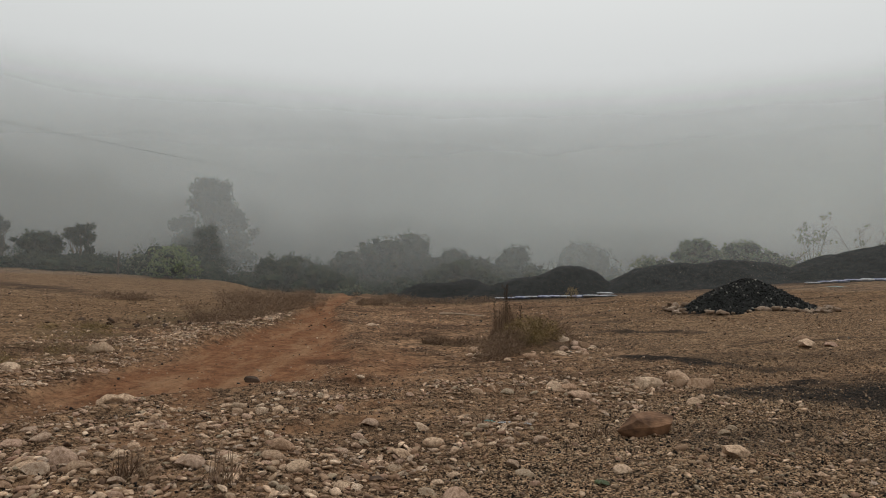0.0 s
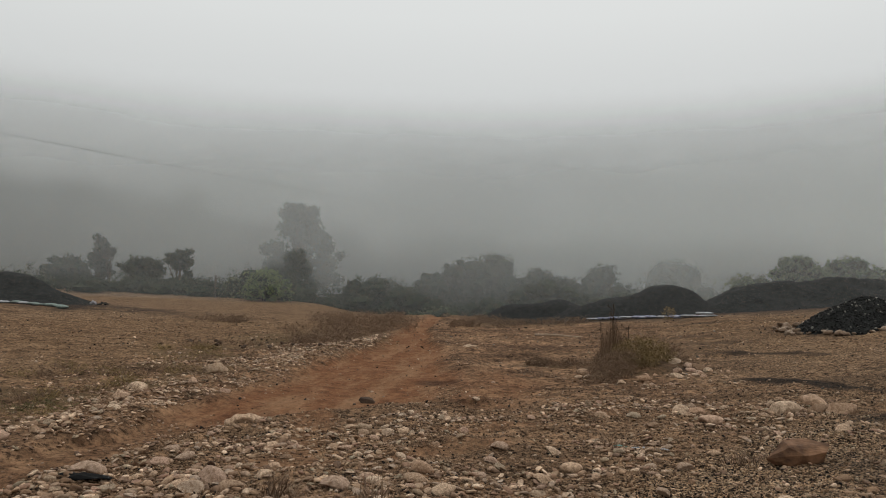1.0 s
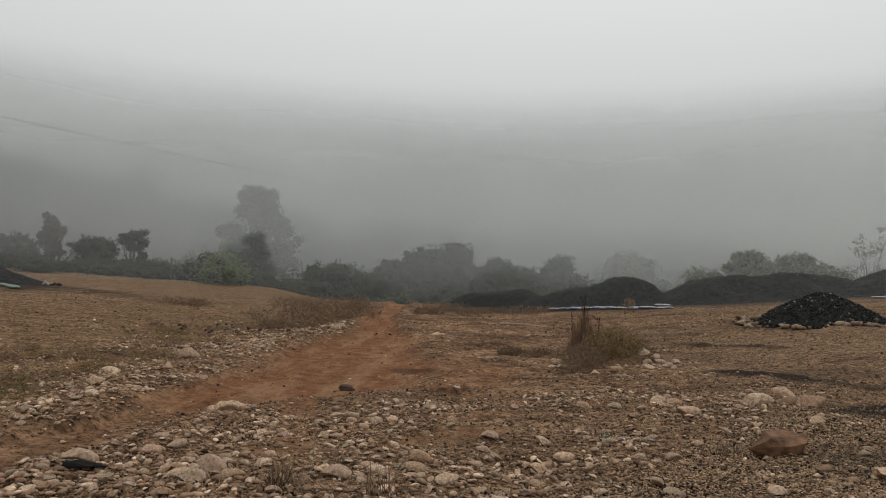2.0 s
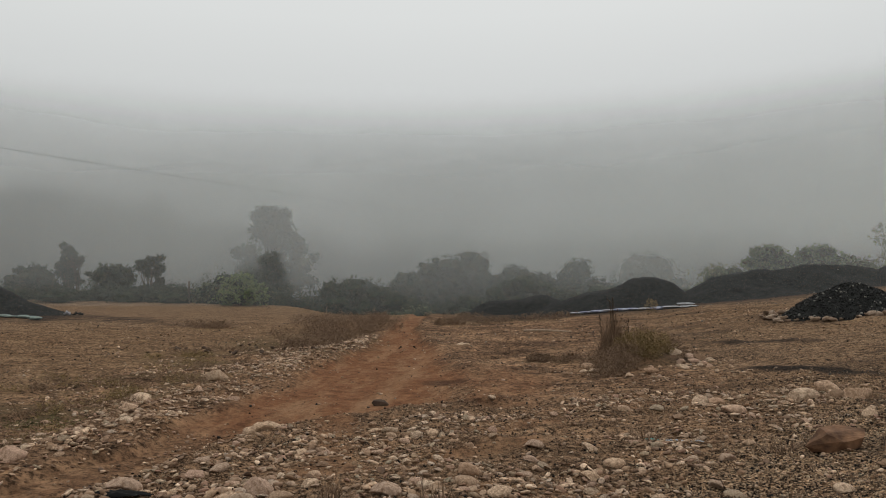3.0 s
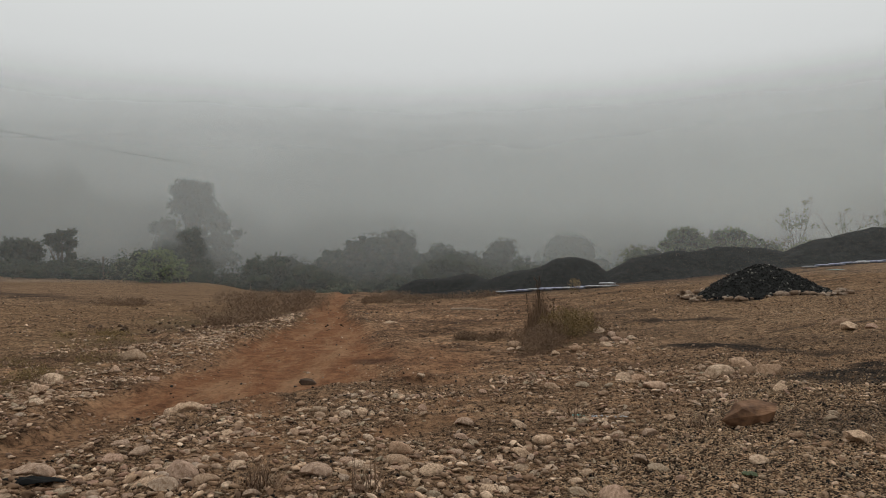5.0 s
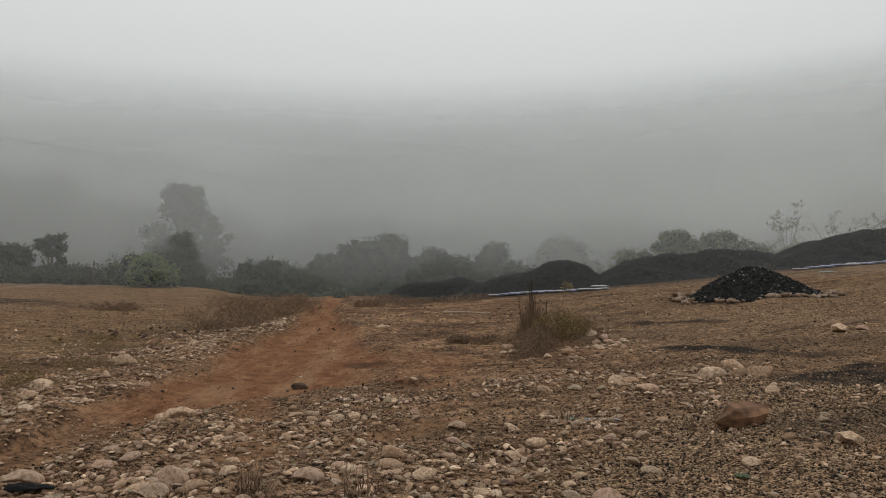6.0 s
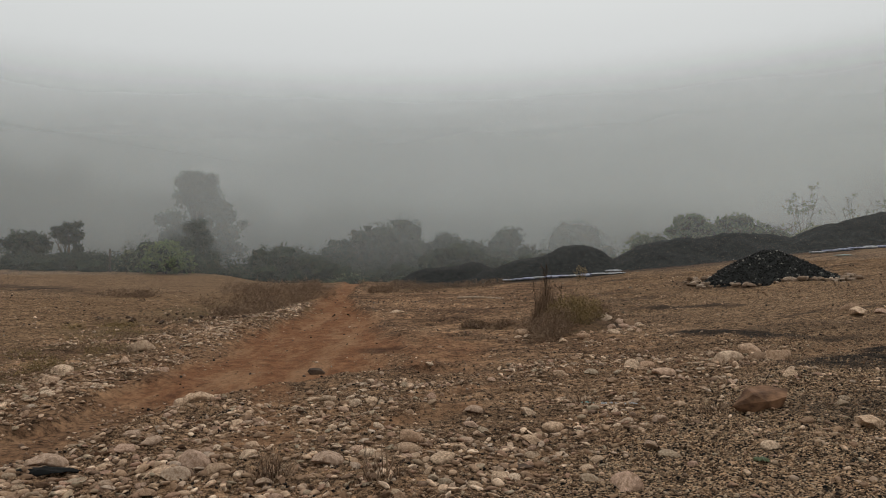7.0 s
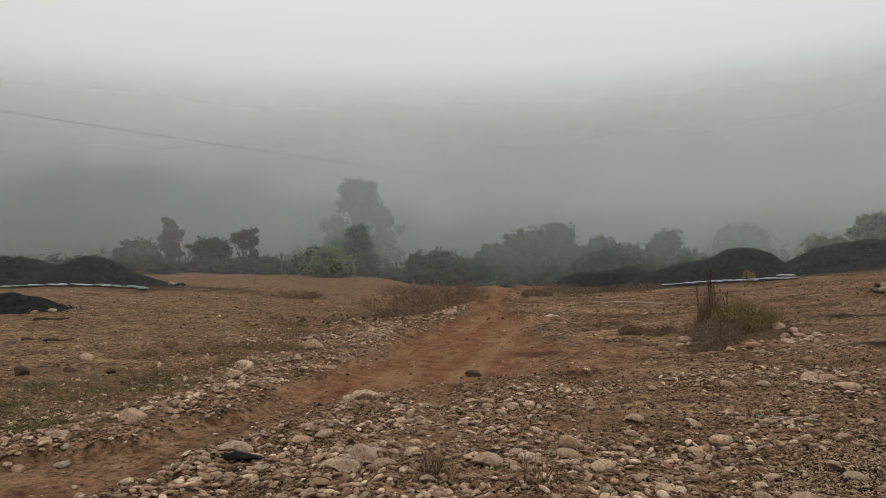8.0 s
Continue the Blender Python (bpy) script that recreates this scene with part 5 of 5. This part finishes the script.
for k in range(34):
    x = float(tuft_rng.uniform(-9.6, -6.7))
    y = float(tuft_rng.uniform(6.6, 20))
    dry_bush("low withered brown weed on stony dirt", x, y, [(tuft_rng.normal(0, 0.2), tuft_rng.normal(0, 0.15), 0.05, tuft_rng.uniform(0.14, 0.28), tuft_rng.uniform(0.05, 0.1)) for _ in range(3)], 1100, 0.022, M_weed if k % 2 else M_straw, 60 + k, "withered weeds beside the track", "weed_tuft")
for k, (x, y) in enumerate([(-8.7, 8.5), (-7.4, 7.2), (-7.6, 8.3), (-6.7, 6.6), (-6.9, 8.8), (-7.8, 7.0), (-8.2, 7.6), (-9.3, 8.2)]):
    dry_bush("low patch of olive green weeds on dirt", x, y, [(tuft_rng.normal(0, 0.25), tuft_rng.normal(0, 0.2), 0.04, tuft_rng.uniform(0.18, 0.3), 0.07) for _ in range(4)], 1500, 0.018, M_mossy, 140 + k, "green weeds in the yard", "weed_patch")
for k, (x, y) in enumerate([(-2.75, 5.55), (-0.1, 7.9), (1.0, 7.25), (-0.7, 13.2), (-2.0, 5.35), (1.6, 7.5)]):
    tuft("weed_tuft", "small dry weed among the stones", x, y, 0.2, 0.16, 170, 0.24, 0.004, M_straw, 120 + k, "small weeds among the stones", "weeds")


# ---- small things ----
def stick(label, x, y, turn, length, r, mat=M_wood, name="stick"):
    rng = np.random.default_rng(int(abs(x * 100)))
    pts = [(-length / 2 + length * t, 0.05 * length * math.sin(t * 5 + x), 0.02 * math.sin(t * 7)) for t in np.linspace(0, 1, 7)]
    v, f = tube(pts, [r * (1 - 0.5 * t) * (1 + 0.1 * rng.normal()) for t in np.linspace(0, 1, 7)], 7)
    ob = new(name, mesh_np(name, v, f, mat))
    ob.matrix_basis = pose(x, y, gz(x, y) + r * 0.7, 0, 0, turn)
    return tagged(ob, label, name)


def crumpled(name, label, x, y, sx, sy, h, mat, seed, category="plastic"):
    """A crumpled sheet with thickness lying on the ground."""
    n = 15
    u, w = np.meshgrid(np.linspace(-1, 1, n), np.linspace(-1, 1, n))
    r = np.hypot(u, w) + (fbm(u * 2 + 9, w * 2 + 9, seed) - 0.5) * 0.8
    z = h * (0.25 + fbm(u * 2.6 + 5, w * 2.6 + 5, seed + 1) * 1.1) * np.clip(1.15 - r * 0.8, 0.05, 1)
    v = np.stack([u * sx, w * sy, z], -1).reshape(-1, 3)
    i = np.arange(n * n).reshape(n, n)
    f = np.stack([i[:-1, :-1], i[:-1, 1:], i[1:, 1:], i[1:, :-1]], -1).reshape(-1, 4)
    f = f[(r.ravel()[f] < 1.0).all(1)]
    ob = new(name, mesh_np(name, v, f, mat))
    ob.matrix_basis = pose(x, y, gz(x, y), 0, 0, seed * 37)
    thick = ob.modifiers.new("thickness", "SOLIDIFY")
    thick.thickness = 0.004
    return tagged(ob, label, category)


charred = new("charred_log", mesh_np("charred_log", lumpy(ICO2, 611, 0.9, 0.7, 1.0) * [0.13, 0.08, 0.06], ICO2[1], M_darkrock, False))
charred.matrix_basis = pose(-3.21, 10.5, gz(-3.21, 10.5) + 0.03, 6, 4, -12)
tagged(charred, "short charred piece of wood on the red track", "log")
stick("long pale weathered pole lying on dirt", 0.37, 22.9, -24, 2.5, 0.035, M_palewood, "pole")
stick("weathered branch lying on the yard", -16.2, 17.9, 20, 0.9, 0.05)
stick("weathered stick lying on the yard", -12.6, 13.8, 25, 0.6, 0.035)
stick("weathered stick lying on the yard", -13.6, 14.2, -5, 0.5, 0.03)
crumpled("plastic_bag", "torn black plastic bag beside a cobble", -4.42, 5.73, 0.27, 0.1, 0.06, M_plastic_black, 5, "plastic bag")
crumpled("plastic_bag", "black crumpled plastic at the end of a coal heap", -19.4, 29.6, 0.3, 0.25, 0.3, M_plastic_black, 4, "plastic bag")
crumpled("plastic_scrap", "white crumpled plastic beside black plastic", -19.7, 29.4, 0.14, 0.12, 0.35, M_sack_white, 6)
crumpled("plastic_scrap", "teal plastic scrap among the stones", 0.02, 8.1, 0.07, 0.05, 0.035, M_plastic_teal, 5)
for k in range(16):
    crumpled("plastic_scrap", "tiny white plastic scrap on gravel", 0.1 + 0.31 * (k * 0.618 % 1), 7.65 + 0.4 * (k * 0.387 % 1), 0.022 + 0.012 * (k % 3), 0.018, 0.014, M_sack_white, 16 + k)
crumpled("plastic_scrap", "green crumpled plastic scrap on gravel", 0.7, 5.58, 0.045, 0.06, 0.04, M_plastic_green, 7)
crumpled("plastic_scrap", "flat dark plastic scrap among the stones", -0.98, 5.82, 0.15, 0.05, 0.025, M_darkrock, 10)
crumpled("plastic_scrap", "pale plastic scrap on the yard", 14.2, 27.5, 0.5, 0.3, 0.06, M_sack_green, 9)


def stump(x, y, h, r):
    v, f = tube([(0, 0, -0.1), (0.01, 0, h * 0.6), (0.03, 0, h)], [r * 1.2, r, r * 0.75], 8)
    ob = new("stump", mesh_np("stump", v, [f, np.array([[16, 17, 18, 19, 20, 21, 22, 23]])], M_stalk))
    ob.matrix_basis = pose(x, y, gz(x, y))
    return tagged(ob, "short dark broken stump on the weedy mound", "stump", "stumps on the mound")


stump(1.28, 15.15, 0.3, 0.05)
stump(1.4, 15.2, 0.24, 0.04)
for x, y, r in [(1.14, 15.0, 0.15), (1.82, 14.6, 0.15), (2.02, 14.3, 0.12), (2.18, 14.2, 0.11), (2.1, 13.9, 0.09), (1.95, 13.75, 0.1), (2.3, 14.0, 0.08), (1.7, 13.6, 0.09), (0.08, 13.7, 0.14), (0.12, 13.2, 0.11), (-0.05, 13.4, 0.08), (0.95, 12.6, 0.13), (0.55, 12.3, 0.09), (1.5, 12.7, 0.09), (1.1, 13.3, 0.07)]:
    cobble(x, y, r, "pale rubble stone beside the weedy mound", "rubble on the mound", 0.3, name="rubble_stone")

post_v, post_f = tube([(0, 0, -0.3), (0, 0, 0.8), (0.02, 0, 1.5)], [0.07, 0.065, 0.06], 8)
post = new("fence_post", mesh_np("fence_post", post_v, [post_f, np.array([[16, 17, 18, 19, 20, 21, 22, 23]])], M_bark))
post.matrix_basis = pose(-21.9, 46.2, gz(-21.9, 46.2))
tagged(post, "dark wooden post at the yard's edge", "post")


# ---- overhead wires ----
def wire(a, b, sag, r):
    pts = [tuple(np.array(a) * (1 - t) + np.array(b) * t - [0, 0, sag * 4 * t * (1 - t)]) for t in np.linspace(0, 1, 40)]
    v, f = tube(pts, [r] * 40, 6)
    ob = new("overhead_wire", mesh_np("overhead_wire", v, f, M_wire))
    return tagged(ob, "thin dark power line sagging through fog", "wire", kind="structure")


wire((-60.0, 21.0, 15.15), (40.0, 96.0, 6.17), 1.79, 0.010)
